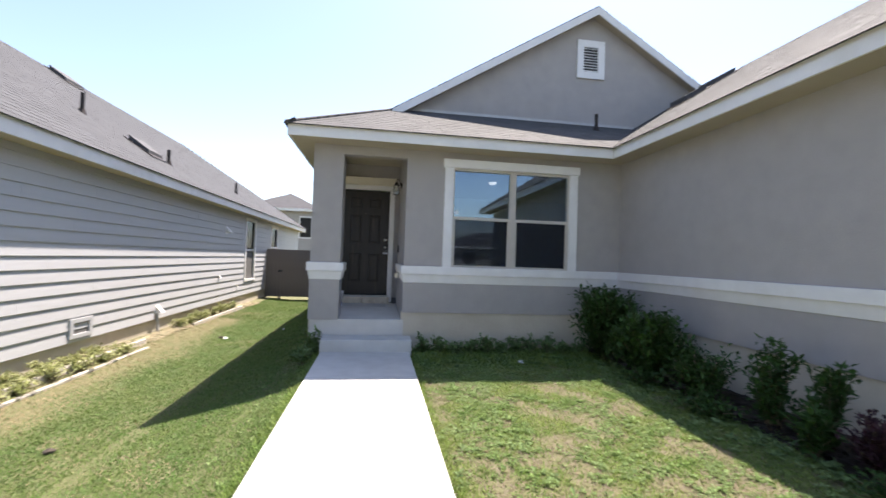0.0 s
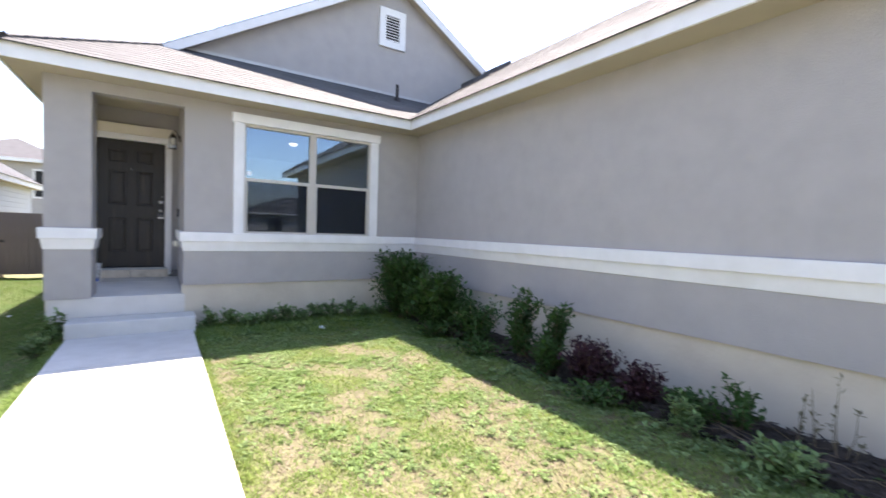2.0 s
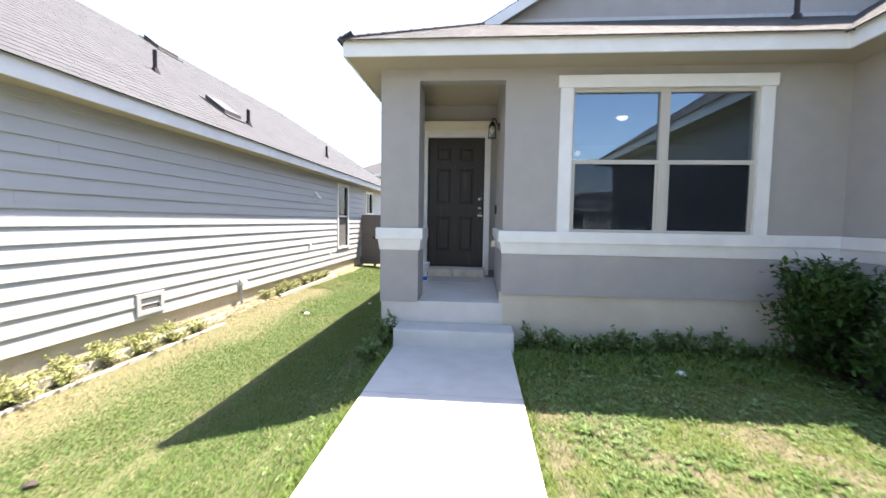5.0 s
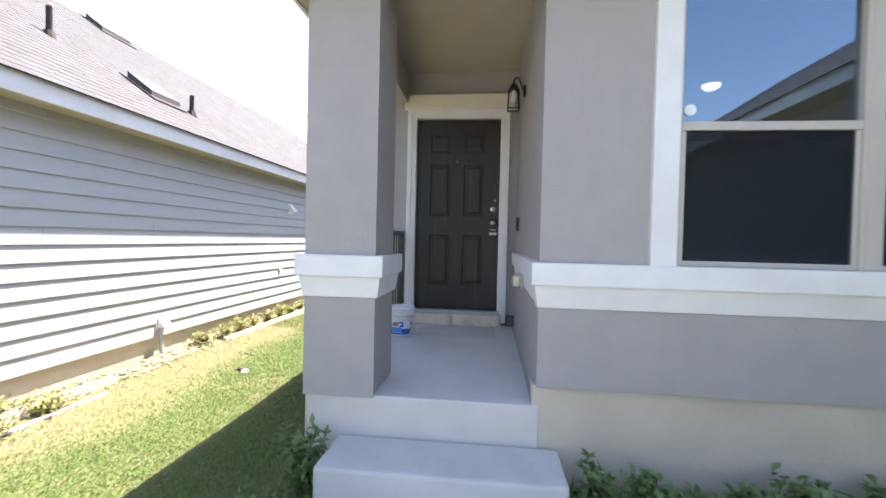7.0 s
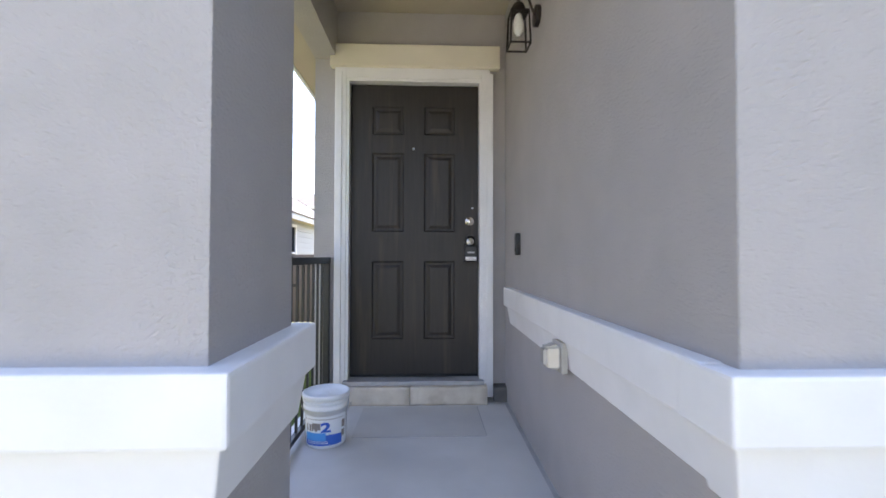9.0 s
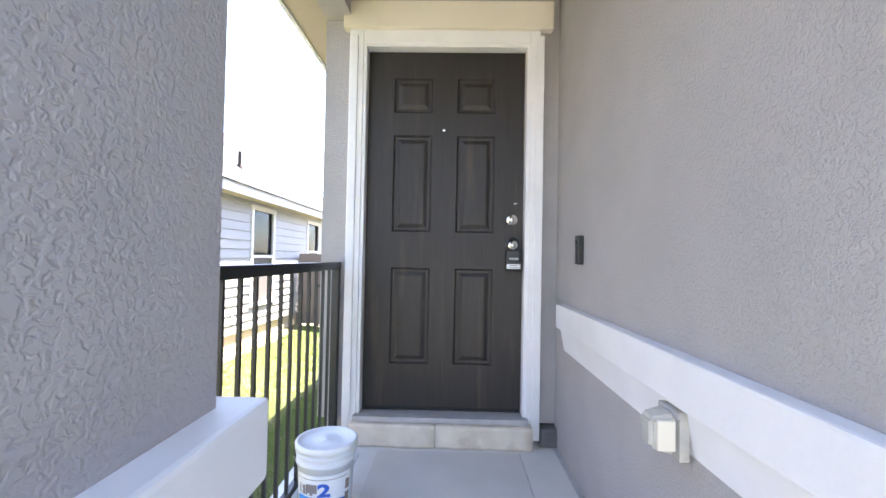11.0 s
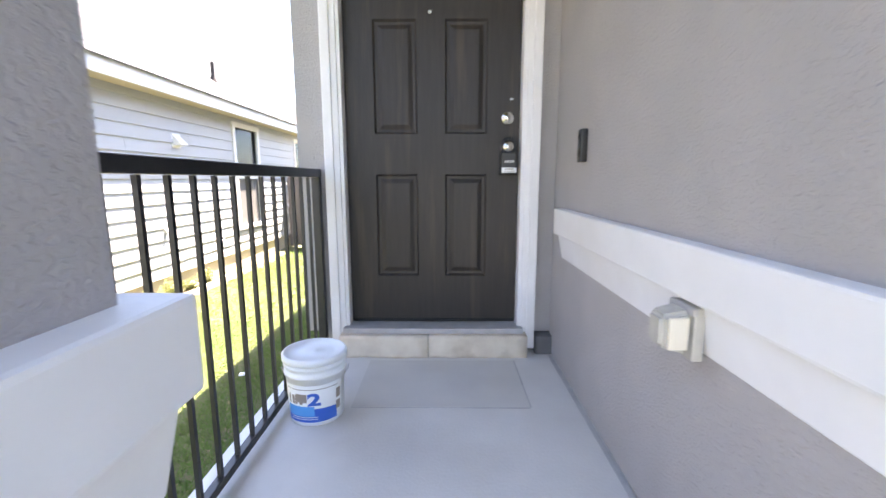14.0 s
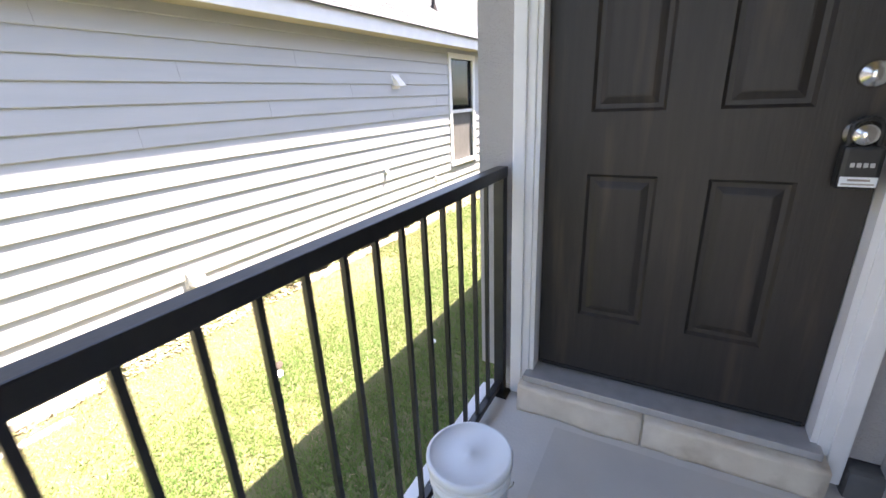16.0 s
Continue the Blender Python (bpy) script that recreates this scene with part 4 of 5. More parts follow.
hood(12.95, 2.21, 1.25)
hood(9.3, 0.43, 1.1)
hood(12.5, 0.93, 0.55)
hood(14.05, 0.55, 0.4)
acc = thing("crawl_vent", "grey framed screened vent low in the siding", "vent", at=(NX + 0.012, 7.11, 0.30))
bm = bmesh.new()
for a in ((-0.24, -0.17, 0, 0.28), (0.17, 0.24, 0, 0.28), (-0.17, 0.17, 0, 0.06), (-0.17, 0.17, 0.22, 0.28)):
    box(bm, -0.01, 0.03, a[0], a[1], a[2], a[3], bevel=0.003)
part("frame", bm, SIDING, acc)
part("screen", B(-0.005, 0.004, -0.17, 0.17, 0.06, 0.22), INSIDE, acc)
spig = thing("drain_pipe", "short grey downturned pipe under the vent hood", "pipe", at=(NX + 0.06, 9.27, 0.05))
part("pipe", rod(bmesh.new(), (0, 0, -0.1), (-0.03, 0, 0.3), 0.028), ALU, spig)
part("collar", rod(bmesh.new(), (-0.03, 0, 0.29), (-0.031, 0, 0.32), 0.036), ALU, spig)

# ---- side gate and fence ----
fence = thing("fence_gate", "brown stained wooden side gate with black hinges", "gate", at=(-3, 17.3, -0.08))
FM = Matrix.Translation(fence.location).inverted()
x = NX + 0.05
me = None
while x < LEFT - 0.1:
    b = B(0, 0.135, 0, 0.018, 0, 1.80, bevel=0.003)
    if me is None:
        o = part("board", b, FENCEWOOD, fence)
        me = o.data
    else:
        b.free()
        o = shared("board", me, fence, Matrix())
    o.matrix_basis = pose(x, 17.3 + 0.003 * math.sin(x * 37), -0.035 + 0.004 * math.sin(x * 23), 0, 0, 0)
    o.matrix_parent_inverse = FM
    x += 0.1365
for z in (0.12, 0.80, 1.5):
    part("rail", B(NX, LEFT, 17.325, 17.365, z, z + 0.09), FENCEWOOD, fence).matrix_parent_inverse = FM
for x in (NX + 0.03, -3.75, -1.95):
    part("post", B(x - 0.045, x + 0.045, 17.37, 17.46, -0.4, 1.7), FENCEWOOD, fence).matrix_parent_inverse = FM
for z in (0.05, 1.5):
    part("hinge", B(-2.5, -2.1, 17.288, 17.297, z, z + 0.05), BLACK, fence).matrix_parent_inverse = FM
part("latch", B(-3.8, -3.66, 17.28, 17.297, 0.9, 0.98), BLACK, fence).matrix_parent_inverse = FM


# ---- houses farther off ----
def far_house(label, x0, x1, y0, y1, h, rise, wins, front):
    e = thing("far_house", label, "house", group="far houses", at=((x0 + x1) / 2, (y0 + y1) / 2, 0.0))
    M = Matrix.Translation(e.location).inverted()
    part("wall", B(x0, x1, y0, y1, -0.4, h), STUCCO, e).matrix_parent_inverse = M
    o = 0.4
    bm = bmesh.new()
    d = min(x1 - x0, y1 - y0) / 2
    base = [bm.verts.new(p) for p in ((x0 - o, y0 - o, h), (x1 + o, y0 - o, h), (x1 + o, y1 + o, h), (x0 - o, y1 + o, h))]
    if x1 - x0 > y1 - y0:
        r = [bm.verts.new((x0 + d, (y0 + y1) / 2, h + rise)), bm.verts.new((x1 - d, (y0 + y1) / 2, h + rise))]
        fs = ((0, 1, 5, 4), (1, 2, 5), (2, 3, 4, 5), (3, 0, 4))
    else:
        r = [bm.verts.new(((x0 + x1) / 2, y0 + d, h + rise)), bm.verts.new(((x0 + x1) / 2, y1 - d, h + rise))]
        fs = ((0, 1, 4), (1, 2, 5, 4), (2, 3, 5), (3, 0, 4, 5))
    vs = base + r
    for f in fs:
        bm.faces.new([vs[i] for i in f])
    bm.faces.new(list(reversed(base)))
    part("roof", bm, FARROOF, e).matrix_parent_inverse = M
    bm = B(x0 - o, x1 + o, y0 - o - 0.03, y0 - o, h - 0.16, h + 0.02)
    box(bm, x0 - o, x1 + o, y1 + o, y1 + o + 0.03, h - 0.16, h + 0.02)
    box(bm, x1 + o, x1 + o + 0.03, y0 - o, y1 + o, h - 0.16, h + 0.02)
    part("fascia", bm, TRIM, e).matrix_parent_inverse = M
    yy = y0 if front < 0 else y1
    for xa, xb, za, zb in wins:
        s = front * 0.03
        w = part("window", B(xa - 0.1, xb + 0.1, min(yy, yy + s), max(yy, yy + s), za - 0.1, zb + 0.1), TRIM, e)
        w.matrix_parent_inverse = M
        part("pane", B(xa, xb, min(yy + s, yy + 1.3 * s), max(yy + s, yy + 1.3 * s), za, zb), DARK, w)


far_house("two-storey grey house with hipped shingle roof behind fence", -10.0, -4.6, 34, 44, 5.0, 1.55, ((-6.0, -5.2, 2.9, 4.4), (-8.6, -7.6, 2.9, 4.4)), -1)
far_house("one-storey stucco house across the street", -11, 2, -42, -33, 3.0, 2.0, ((-8.5, -7, 1.2, 2.5), (-2.6, -0.2, 0.9, 2.5)), 1)
far_house("one-storey stucco house across the street", 7, 19, -42, -33, 3.0, 2.0, ((9, 10.5, 1.2, 2.5), (14, 16.4, 0.9, 2.5)), 1)

# ---- planting beds ----
rng = random.Random(21)


def chips(name, label, x0, x1, y0, y1, n, size, mat, category):
    """Loose flat bits strewn on the ground."""
    r = np.random.RandomState(n)
    x, y = r.uniform(x0, x1, n), r.uniform(y0, y1, n)
    z = lift(x, y) + r.uniform(0.005, 0.03, n)
    a, l, w = r.uniform(0, 6.28, n), size * r.uniform(0.5, 1.6, n), size * r.uniform(0.15, 0.4, n)
    d = np.stack([np.cos(a), np.sin(a), r.uniform(-0.35, 0.35, n)], 1) * l[:, None]
    s = np.stack([-np.sin(a), np.cos(a), r.uniform(-0.5, 0.5, n)], 1) * w[:, None]
    c = np.stack([x, y, z], 1)
    v = np.stack([c - d - s, c + d - s, c + d + s, c - d + s], 1).reshape(-1, 3)
    f = np.arange(4 * n).reshape(n, 4)
    return tagged(raw_mesh(name, v, f, mat), label, category, kind="stuff")


bed = bmesh.new()
box(bed, 3.10, RIGHT + 0.03, -1.0, 6.40, 0.1, 0.315)
bmesh.ops.subdivide_edges(bed, edges=bed.edges[:], cuts=20, use_grid_fill=True)
for v in bed.verts:
    if v.co.z > 0.25:
        v.co.z += 0.02 * noise.noise(v.co * 3.0) + 0.012 * noise.noise(v.co * 11.0) - 0.05 * max(0, 3.30 - v.co.x) / 0.2
tagged(part("mulch_bed", bed, MULCH), "dark mulch bed along the stucco wall", "flower bed", kind="structure")
mc = chips("mulch_chips", "loose dark bark chips on the bed", 3.12, 3.68, -0.9, 6.3, 5000, 0.028, MULCH, "mulch")
mc.location.z = 0.045
chips("leaf_litter", "dry pale leaves along the neighbour's wall", NX + 0.02, -3.9, 4.5, 15.5, 5200, 0.022, LITTER, "leaves")
for y0, y1, x, dz in ((4.2, 8.25, -3.93, 0.05), (4.6, 8.0, -3.76, -0.02), (10.2, 13.6, -3.95, 0.02)):
    ob = part("edging_board", B(-0.03, 0.03, 0, y1 - y0, -0.05, 0.05, bevel=0.008), TIMBER)
    ob.location = (x, y0, float(lift(x, 0.5 * (y0 + y1))) + dz)
    ob.rotation_euler = (0, 0, 0.006)
    tagged(ob, "weathered pale timber edging a dry bed", "edging", group="edging boards")


# ---- plants ----
def leaves(bm_v, bm_f, c, d, up, l, w):
    """One folded leaf from c along d."""
    s = d.cross(up)
    if s.length < 1e-3:
        s = Vector((1, 0, 0))
    s = s.normalized() * w
    n = s.cross(d).normalized() * (w * 0.5)
    b = len(bm_v)
    bm_v += [tuple(c), tuple(c + d * l * 0.5 + s + n), tuple(c + d * l), tuple(c + d * l * 0.5 - s + n), tuple(c + d * l * 0.5)]
    bm_f += [(b, b + 4, b + 1), (b + 1, b + 4, b + 2), (b, b + 3, b + 4), (b + 3, b + 2, b + 4)]


def shrub(name, label, x, y, h, r, n_stem, per, leaf, mat, seed, z0=0.29, upright=0.5):
    """A shrub of branching stems whose tips and sides carry leaves."""
    q = random.Random(seed)
    e = thing(name, label, "shrub", at=(x, y, z0))
    bm, V, Fc = bmesh.new(), [], []
    for i in range(n_stem):
        a = q.uniform(0, 6.28)
        hh = h * (0.25 + 0.75 * q.random() ** 0.7)
        rr = r * q.uniform(0.25, 1.1) * (1.2 - 0.5 * hh / h)
        p0 = Vector((q.gauss(0, 0.03), q.gauss(0, 0.03), -0.02))
        p1 = Vector((math.cos(a) * rr * 0.45, math.sin(a) * rr * 0.45, hh * 0.5))
        p2 = Vector((math.cos(a) * rr, math.sin(a) * rr, hh))
        rod(bm, p0, p1, 0.0045, 0.003, 5, False)
        rod(bm, p1, p2, 0.003, 0.0015, 5, False)
        for k in range(per):
            t = q.random() ** 0.6
            base = (p0.lerp(p1, t * 2) if t < 0.5 else p1.lerp(p2, t * 2 - 1)) if t < 0.97 else p2
            if base.z < h * 0.10:
                continue
            c = base + Vector((q.gauss(0, 1), q.gauss(0, 1), q.gauss(0, 0.8))) * (r * 0.11)
            d = Vector((q.gauss(0, 1), q.gauss(0, 1), q.gauss(upright, 0.6))).normalized()
            leaves(V, Fc, c, d, Vector((0, 0, 1)), leaf * q.uniform(0.6, 1.25), leaf * q.uniform(0.18, 0.32))
    tagged(part("stem", bm, STEM, e), kind="stuff")
    tagged(raw_mesh("foliage", V, Fc, mat, e), kind="stuff")
    return e


shrub("shrub", "dense dark green shrub in the house corner", 3.14, 5.80, 0.96, 0.47, 130, 62, 0.08, BUSH, 1)
shrub("shrub", "dark green leafy shrub beside the stucco wall", 3.18, 4.82, 0.78, 0.44, 96, 60, 0.08, BUSH, 2)
shrub("shrub", "loose green shrub with open branches", 3.20, 4.05, 0.55, 0.32, 36, 40, 0.07, BUSH, 3)
shrub("shrub", "upright green shrub with bright leaf tips", 3.26, 3.34, 0.74, 0.22, 26, 50, 0.07, BUSH, 4)
shrub("shrub", "straggly upright green shrub in the mulch", 3.28, 2.90, 0.66, 0.16, 15, 46, 0.07, BUSH, 5)
shrub("weed_clump", "broad-leaved green weed at the bed's edge", 3.10, 2.86, 0.34, 0.20, 18, 22, 0.085, BUSH, 6)
shrub("purple_shrub", "low purple-leaved shrub in the bed", 3.22, 2.44, 0.42, 0.25, 60, 42, 0.05, PURPLE, 7)
shrub("purple_shrub", "low purple-leaved shrub in the bed", 3.25, 2.02, 0.30, 0.22, 40, 36, 0.048, PURPLE, 8)
shrub("weed_clump", "low green weeds along the bed's edge", 2.98, 3.7, 0.16, 0.30, 36, 20, 0.05, BUSH, 18)
shrub("weed_clump", "low green weeds along the bed's edge", 2.96, 2.2, 0.14, 0.28, 34, 20, 0.05, BUSH, 19)
shrub("weed_clump", "low green weeds along the bed's edge", 2.98, 4.6, 0.16, 0.30, 36, 20, 0.05, BUSH, 20)
shrub("weed_clump", "green weeds growing in the mulch bed", 3.28, 1.62, 0.22, 0.22, 30, 26, 0.055, BUSH, 9)
shrub("weed_clump", "green weeds growing in the mulch bed", 3.36, 1.33, 0.40, 0.15, 12, 20, 0.07, BUSH, 10)
shrub("weed_clump", "light green weed tuft at the lawn's edge", 3.05, 1.55, 0.26, 0.14, 24, 24, 0.05, WEED, 12)
shrub("weed_clump", "low broad-leaved weeds at the bed's edge", 3.02, 0.95, 0.14, 0.24, 20, 18, 0.07, WEED, 13)
shrub("weed_clump", "low broad-leaved weeds at the bed's edge", 3.32, 0.45, 0.20, 0.20, 20, 18, 0.06, BUSH, 14)
for i, (px, py, hh) in enumerate(((3.50, 1.06, 0.40), (3.50, 0.98, 0.42), (3.46, 0.88, 0.52), (3.5, 0.80, 0.44), (3.48, 0.52, 0.40), (3.5, 0.36, 0.5))):
    shrub("dry_weed_stalk", "thin upright weed stalk with few leaves", px, py, hh, 0.06, 2, 7, 0.045, STALK, 30 + i)
for i in range(16):
    q = random.Random(400 + i)
    a, x, y, l = q.uniform(-0.7, 0.7) + 1.57, q.uniform(3.1, 3.6), q.uniform(0.3, 1.6), q.uniform(0.12, 0.4)
    twig = bmesh.new()
    p0, p1, p2 = Vector((-l / 2, 0, 0)), Vector((0, q.uniform(-0.04, 0.04), q.uniform(0.01, 0.04))), Vector((l / 2, 0, 0.005))
    rod(twig, p0, p1, 0.003, 0.002, 5)
    rod(twig, p1, p2, 0.002, 0.0015, 5)
    ob = part("fallen_twig", twig, STEM)
    ob.matrix_basis = pose(x, y, 0.335, 0, 0, math.degrees(a))
    tagged(ob, "dry bare twig lying on the dark mulch", "twig", group="fallen twigs")
shrub("weed_clump", "green weed beside the concrete step", -0.90, 6.24, 0.42, 0.12, 14, 22, 0.08, WEED, 15, 0.2)
shrub("weed_clump", "green weed at the walk's edge", -0.93, 5.75, 0.22, 0.14, 16, 20, 0.07, WEED, 16, 0.22)
for i in range(8):
    shrub("weed_clump", "pale leafy weeds by the timber edging", -4.08, 9.9 + i * 0.45, 0.16 + 0.05 * (i % 3), 0.2, 16, 18, 0.06, PALEWEED, 170 + i, 0.0)
for i in range(14):
    q = random.Random(90 + i)
    shrub("weed_clump", "pale leafy weeds by the timber edging", -4.10 + 0.2 * (i % 2) + q.uniform(-0.03, 0.03), 4.3 + i * 0.245, q.uniform(0.08, 0.15), 0.24, 22, 18, 0.05, PALEWEED, 270 + i, 0.0)
for i in range(11):
    q = random.Random(60 + i)
    shrub("weed_clump", "small green weeds along the foundation", 0.62 + i * 0.23, 6.28 - q.random() * 0.18, q.uniform(0.14, 0.32), 0.15, 14, 16, 0.07, WEED, 70 + i, 0.27)


# ---- lawns ----
def smooth_noise(x, y, size, seed):
    """Value noise between 0 and 1 with patches of the given size."""
    g = np.random.RandomState(seed).rand(64, 64)
    u, w = np.asarray(x) / size + 100.3, np.asarray(y) / size + 100.7
    i, k = np.floor(u).astype(int), np.floor(w).astype(int)
    a, b = u - i, w - k
    a, b = a * a * (3 - 2 * a), b * b * (3 - 2 * b)
    i0, i1, k0, k1 = i % 64, (i + 1) % 64, k % 64, (k + 1) % 64
    return (g[i0, k0] * (1 - a) + g[i1, k0] * a) * (1 - b) + (g[i0, k1] * (1 - a) + g[i1, k1] * a) * b


def patchy(x, y):
    """Near 0 on bare ground, 1 on thick grass."""
    v = 0.5 * smooth_noise(x, y, 0.27, 3) + 0.32 * smooth_noise(x, y, 0.12, 4) + 0.18 * smooth_noise(x, y, 0.05, 5)
    return np.clip((v - 0.37) / 0.2 + np.clip((x - 2.5) * 2, 0, 1) + np.clip((y - 4.7) * 2, 0, 1), 0.16, 1)


def weedy(x, y):
    """High where broad-leaved weeds crowd together."""
    v = 0.55 * smooth_noise(x, y, 0.30, 13) + 0.45 * smooth_noise(x, y, 0.11, 14)
    return np.clip((v - 0.44) / 0.2, 0.03, 1)


def rosettes(name, label, x0, x1, y0, y1, n, size, mat, seed, keep, height=0.012):
    """Low weeds, each a whorl of folded broad leaves."""
    r = np.random.RandomState(seed)
    x, y = r.uniform(x0, x1, n), r.uniform(y0, y1, n)
    k = r.uniform(0, 1, n) < keep(x, y)
    x, y = np.repeat(x[k], 8), np.repeat(y[k], 8)
    m = len(x)
    big = np.repeat(r.uniform(0.5, 1.35, m // 8), 8)
    a = np.tile(np.arange(8) * 0.785, m // 8) + r.normal(0, 0.35, m)
    l = size * big * r.uniform(0.6, 1.15, m)
    w = l * r.uniform(0.16, 0.27, m)
    t = r.uniform(0.05, 0.95, m)
    d = np.stack([np.cos(a) * np.cos(t), np.sin(a) * np.cos(t), np.sin(t)], 1)
    q = np.stack([-np.sin(a), np.cos(a), np.zeros(m)], 1) * w[:, None]
    c = np.stack([x, y, lift(x, y) + height * big], 1) + d * 0.004
    tip = c + d * l[:, None] + np.stack([np.zeros(m), np.zeros(m), -0.25 * l * np.cos(t)], 1)
    mid = c + d * (l * 0.55)[:, None]
    up = np.stack([np.zeros(m), np.zeros(m), w * 0.35], 1)
    v = np.stack([c, mid + q + up, tip, mid - q + up], 1).reshape(-1, 3)
    o = np.arange(m)[:, None] * 4
    f = np.concatenate([o + np.array([[0, 1, 2]]), o + np.array([[0, 2, 3]])])
    return tagged(raw_mesh(name, v, f, mat), label, "weeds", kind="stuff")


def blades(name, label, x0, x1, y0, y1, n, h, w, mat, seed, keep=None, lean=0.5):
    r = np.random.RandomState(seed)
    x, y = r.uniform(x0, x1, n), r.uniform(y0, y1, n)
    if keep is not None:
        k = r.uniform(0, 1, n) < keep(x, y)
        x, y = x[k], y[k]
    n = len(x)
    a, hh = r.uniform(0, 6.28, n), h * r.uniform(0.5, 1.4, n)
    c = np.stack([x, y, lift(x, y) - 0.004], 1)
    s = np.stack([np.cos(a), np.sin(a), np.zeros(n)], 1) * (w * r.uniform(0.6, 1.4, n))[:, None]
    b = a + r.uniform(0.8, 2.3, n)
    l = np.stack([np.cos(b) * lean, np.sin(b) * lean, np.ones(n)], 1) * hh[:, None] * r.uniform(0.6, 1.0, n)[:, None]
    v = np.stack([c - s, c + s, c + l], 1).reshape(-1, 3)
    return tagged(raw_mesh(name, v, np.arange(3 * n).reshape(n, 3), mat), label, "grass", kind="stuff")


front = (0.46, 3.13, -0.6, 6.38)
blades("grass", "patchy green front lawn grass", *front, 250000, 0.028, 0.0036, GRASS, 1, patchy, 1.1)
blades("dry_grass", "dry straw-coloured grass in bare patches", *front, 150000, 0.022, 0.003, DRYGRASS, 2, lambda x, y: 1.12 - patchy(x, y), 2.2)
rosettes("lawn_weeds", "light green broad-leaved weeds in the front lawn", *front, 19000, 0.026, LAWNWEED, 3, weedy, 0.006)
rosettes("lawn_weeds", "pale larger weeds scattered in the front lawn", *front, 700, 0.05, LAWNWEED, 23, lambda x, y: weedy(x, y) * 0.6, 0.005)
rosettes("lawn_weeds", "dark broad-leaved weeds in the shaded strip", 0.5, 3.2, 4.9, 6.38, 1500, 0.045, WEED, 24, lambda x, y: np.clip((y - 5.2) * 0.7, 0, 0.8), 0.02)
rosettes("lawn_weeds", "dark broad-leaved weeds beside the mulch bed", 2.65, 3.25, 0.2, 5.6, 800, 0.045, WEED, 25, lambda x, y: np.clip((x - 2.7) * 1.4, 0, 0.8), 0.02)


def side_dry(x, y):
    """The worn dry strip beside the neighbour's bed and a few thin spots elsewhere."""
    edge = np.clip(1.5 - (x + 3.85 + 0.5 * (smooth_noise(x, y, 0.9, 31) - 0.5)) * 1.7, 0, 1)
    spot = np.clip((smooth_noise(x, y, 0.7, 32) * 0.65 + smooth_noise(x, y, 0.2, 33) * 0.35 - 0.70) / 0.15, 0, 0.35)
    return np.maximum(edge, spot)


blades("grass", "green grass of the side lawn", -4.0, -0.77, 1.0, 11.5, 430000, 0.026, 0.004, SIDEGRASS, 4, lambda x, y: np.clip(1.05 - side_dry(x, y), 0.12, 1), 1.1)
blades("dry_grass", "dry grass edge by the neighbour's bed", -4.0, -0.77, 1.0, 13, 190000, 0.02, 0.0038, EDGEGRASS, 5, lambda x, y: np.clip(side_dry(x, y), 0.03, 1), 1.9)
rosettes("lawn_weeds", "small pale weeds along the walk", -1.35, -0.77, 1.5, 6.0, 420, 0.03, LAWNWEED, 26, lambda x, y: np.clip((x + 1.4) * 1.2, 0, 0.7) * smooth_noise(x, y, 0.3, 34))
blades("grass", "green grass of the side lawn", -4.0, -1.0, 11.5, 17.3, 80000, 0.03, 0.006, SIDEGRASS, 6, None, 0.9)
blades("grass", "taller grass along the walk and foundation", WX1 + 0.0, WX1 + 0.07, -0.5, 6.1, 3500, 0.05, 0.004, GRASS, 7, None, 1.0)
blades("grass", "taller grass along the walk", WX0 - 0.10, WX0, 0.5, 6.3, 4500, 0.05, 0.004, GRASS, 8, None, 1.0)
blades("grass", "taller shaded grass below the front wall", 0.5, 3.1, 5.5, 6.42, 14000, 0.08, 0.005, GRASS, 9, lambda x, y: np.clip((y - 5.3), 0.1, 1), 0.8)

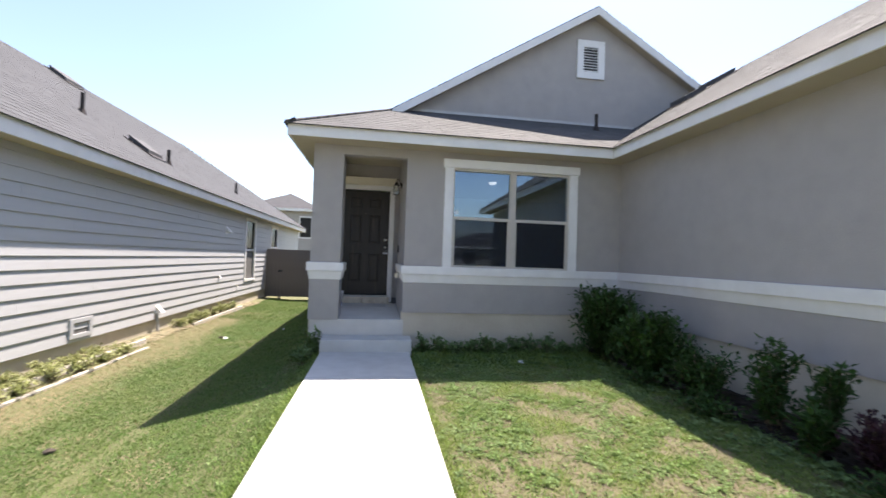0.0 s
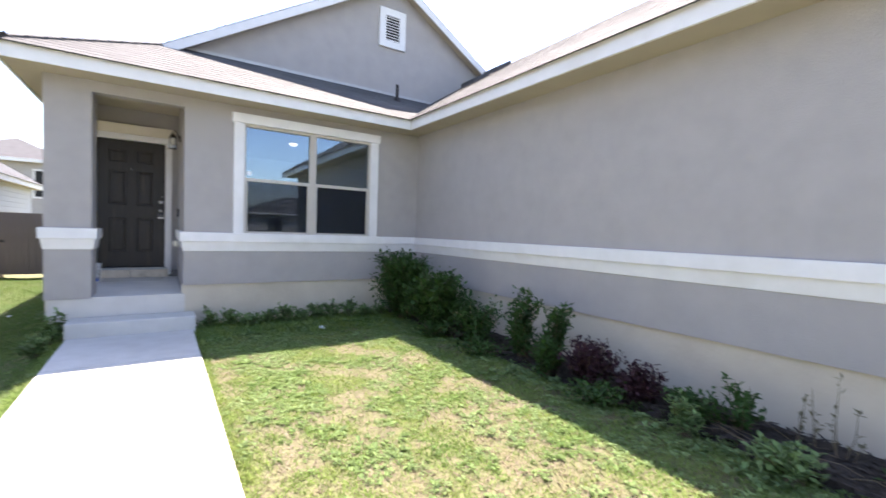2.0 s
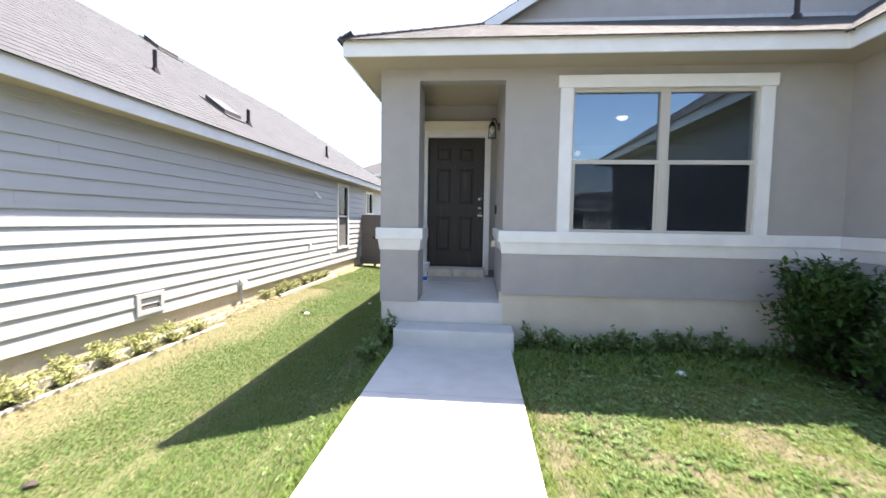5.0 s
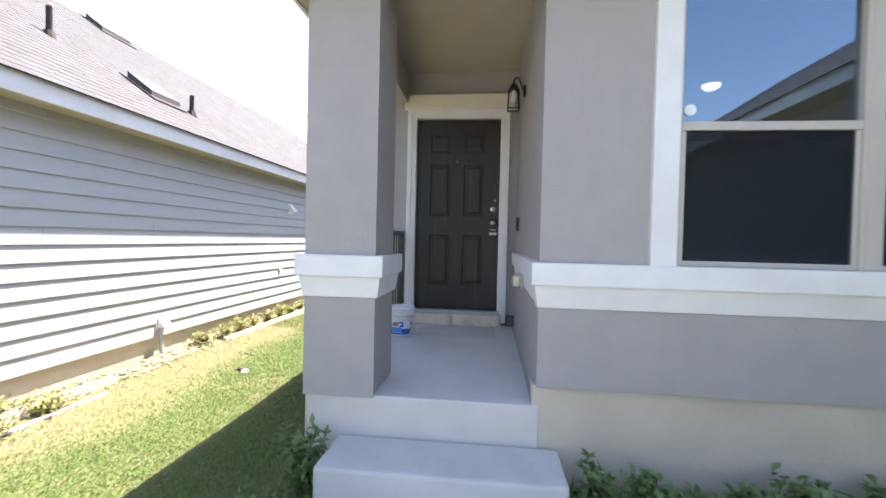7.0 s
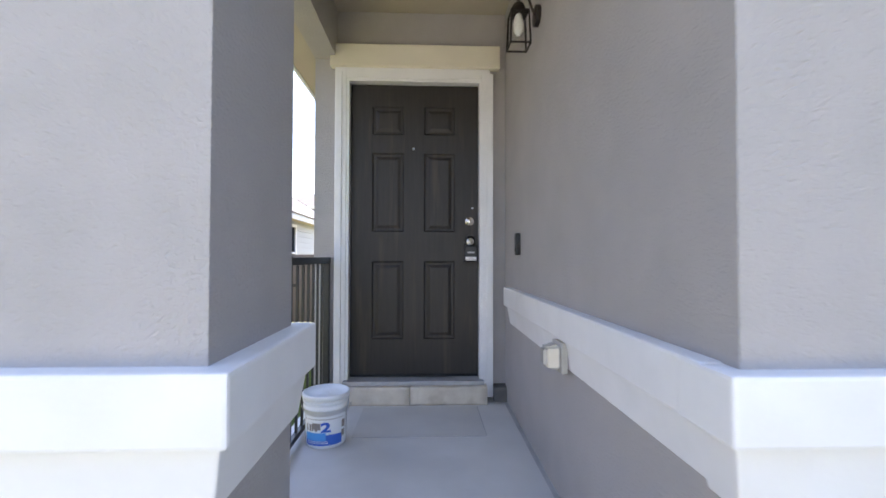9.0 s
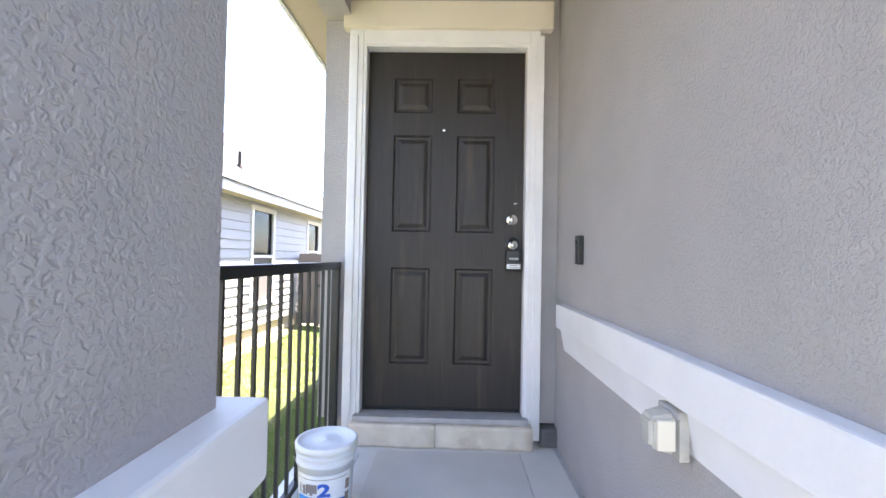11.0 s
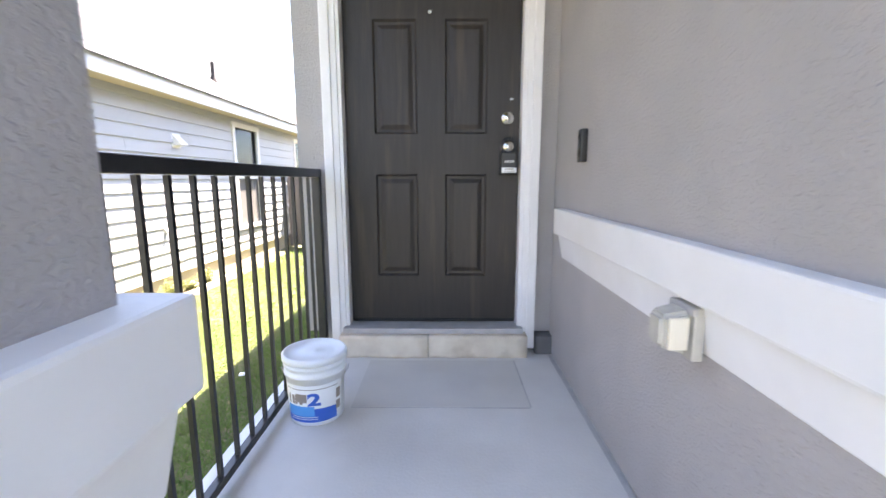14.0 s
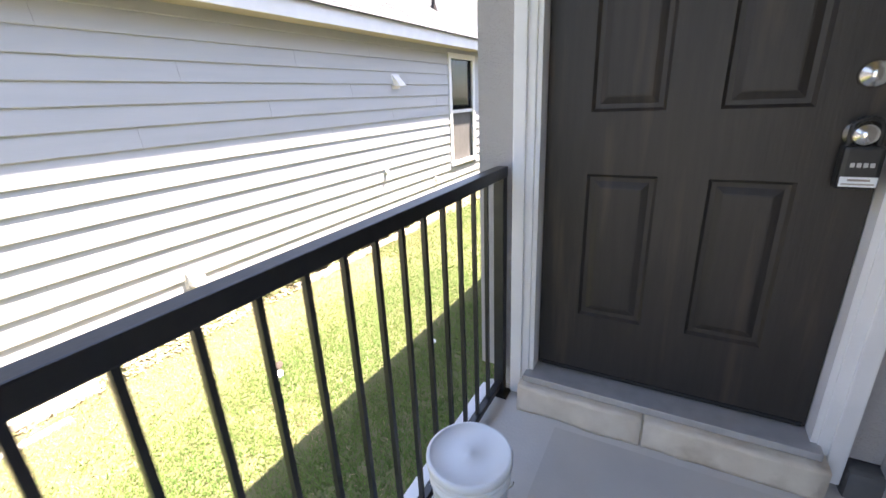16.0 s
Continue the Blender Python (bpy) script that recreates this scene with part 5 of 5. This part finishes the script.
# scraps on the lawn
for i, (x, y, s, mt, lab) in enumerate(((1.89, 5.68, 0.055, PLASTIC, "crumpled white litter on the lawn"), (-2.9, 9.0, 0.055, PLASTIC, "pale scrap of litter on the grass"), (-3.0, 9.08, 0.06, MULCH, "dark lump of soil on the lawn"), (-2.0, 9.9, 0.035, PLASTIC, "pale scrap of litter on the grass"), (-2.62, 4.12, 0.05, MULCH, "dark clod of soil on the lawn"))):
    bm = bmesh.new()
    bmesh.ops.create_icosphere(bm, subdivisions=2, radius=s)
    for v in bm.verts:
        v.co *= 0.8 + 0.4 * noise.noise(v.co * 25 + Vector((i, 0, 0)))
        v.co.z *= 0.5
    ob = part("litter", bm, mt)
    ob.location = (x, y, float(lift(x, y)) + s * 0.35)
    tagged(ob, lab, "litter")

# ---- lap siding of the neighbouring house, board by board ----
PITCH = 0.1745
rng = random.Random(8)


def lap_board(length):
    """A clapboard: thin at the top, its lower edge standing proud."""
    bm = bmesh.new()
    prism(bm, [(-0.012, 0, -0.006), (0.021, 0, -0.006), (0.024, 0, 0.0), (0.003, 0, PITCH + 0.012), (-0.012, 0, PITCH + 0.012)], (0, length, 0))
    me = bpy.data.meshes.new("board")
    bm.to_mesh(me)
    bm.free()
    me.materials.append(SIDING)
    return me


lap_meshes = {}
for row in range(15):
    z = 0.255 + row * PITCH
    cuts = [NY0] + [v for v in (NY0 + 1.2 + 3.66 * k + (row * 1.37) % 3.66 for k in range(8)) if NY0 + 0.4 < v < NY1 - 0.4] + [NY1]
    holes = [(w[0] - 0.012, w[1] + 0.012) for w in (NW1, NW2) if z + PITCH * 0.6 > w[2] - 0.07 and z + PITCH * 0.4 < w[3] + 0.09]
    spans = []
    for a, b in zip(cuts, cuts[1:]):
        segs = [(a, b)]
        for h0, h1 in holes:
            segs = [s for a1, b1 in segs for s in ((a1, min(b1, h0)), (max(a1, h1), b1)) if s[1] - s[0] > 0.02]
        spans += segs
    for a, b in spans:
        k = round(b - a - 0.002, 3)
        if k not in lap_meshes:
            lap_meshes[k] = lap_board(k)
        o = shared("board", lap_meshes[k], nb, pose(NX, a, z))
        o.matrix_parent_inverse = NM
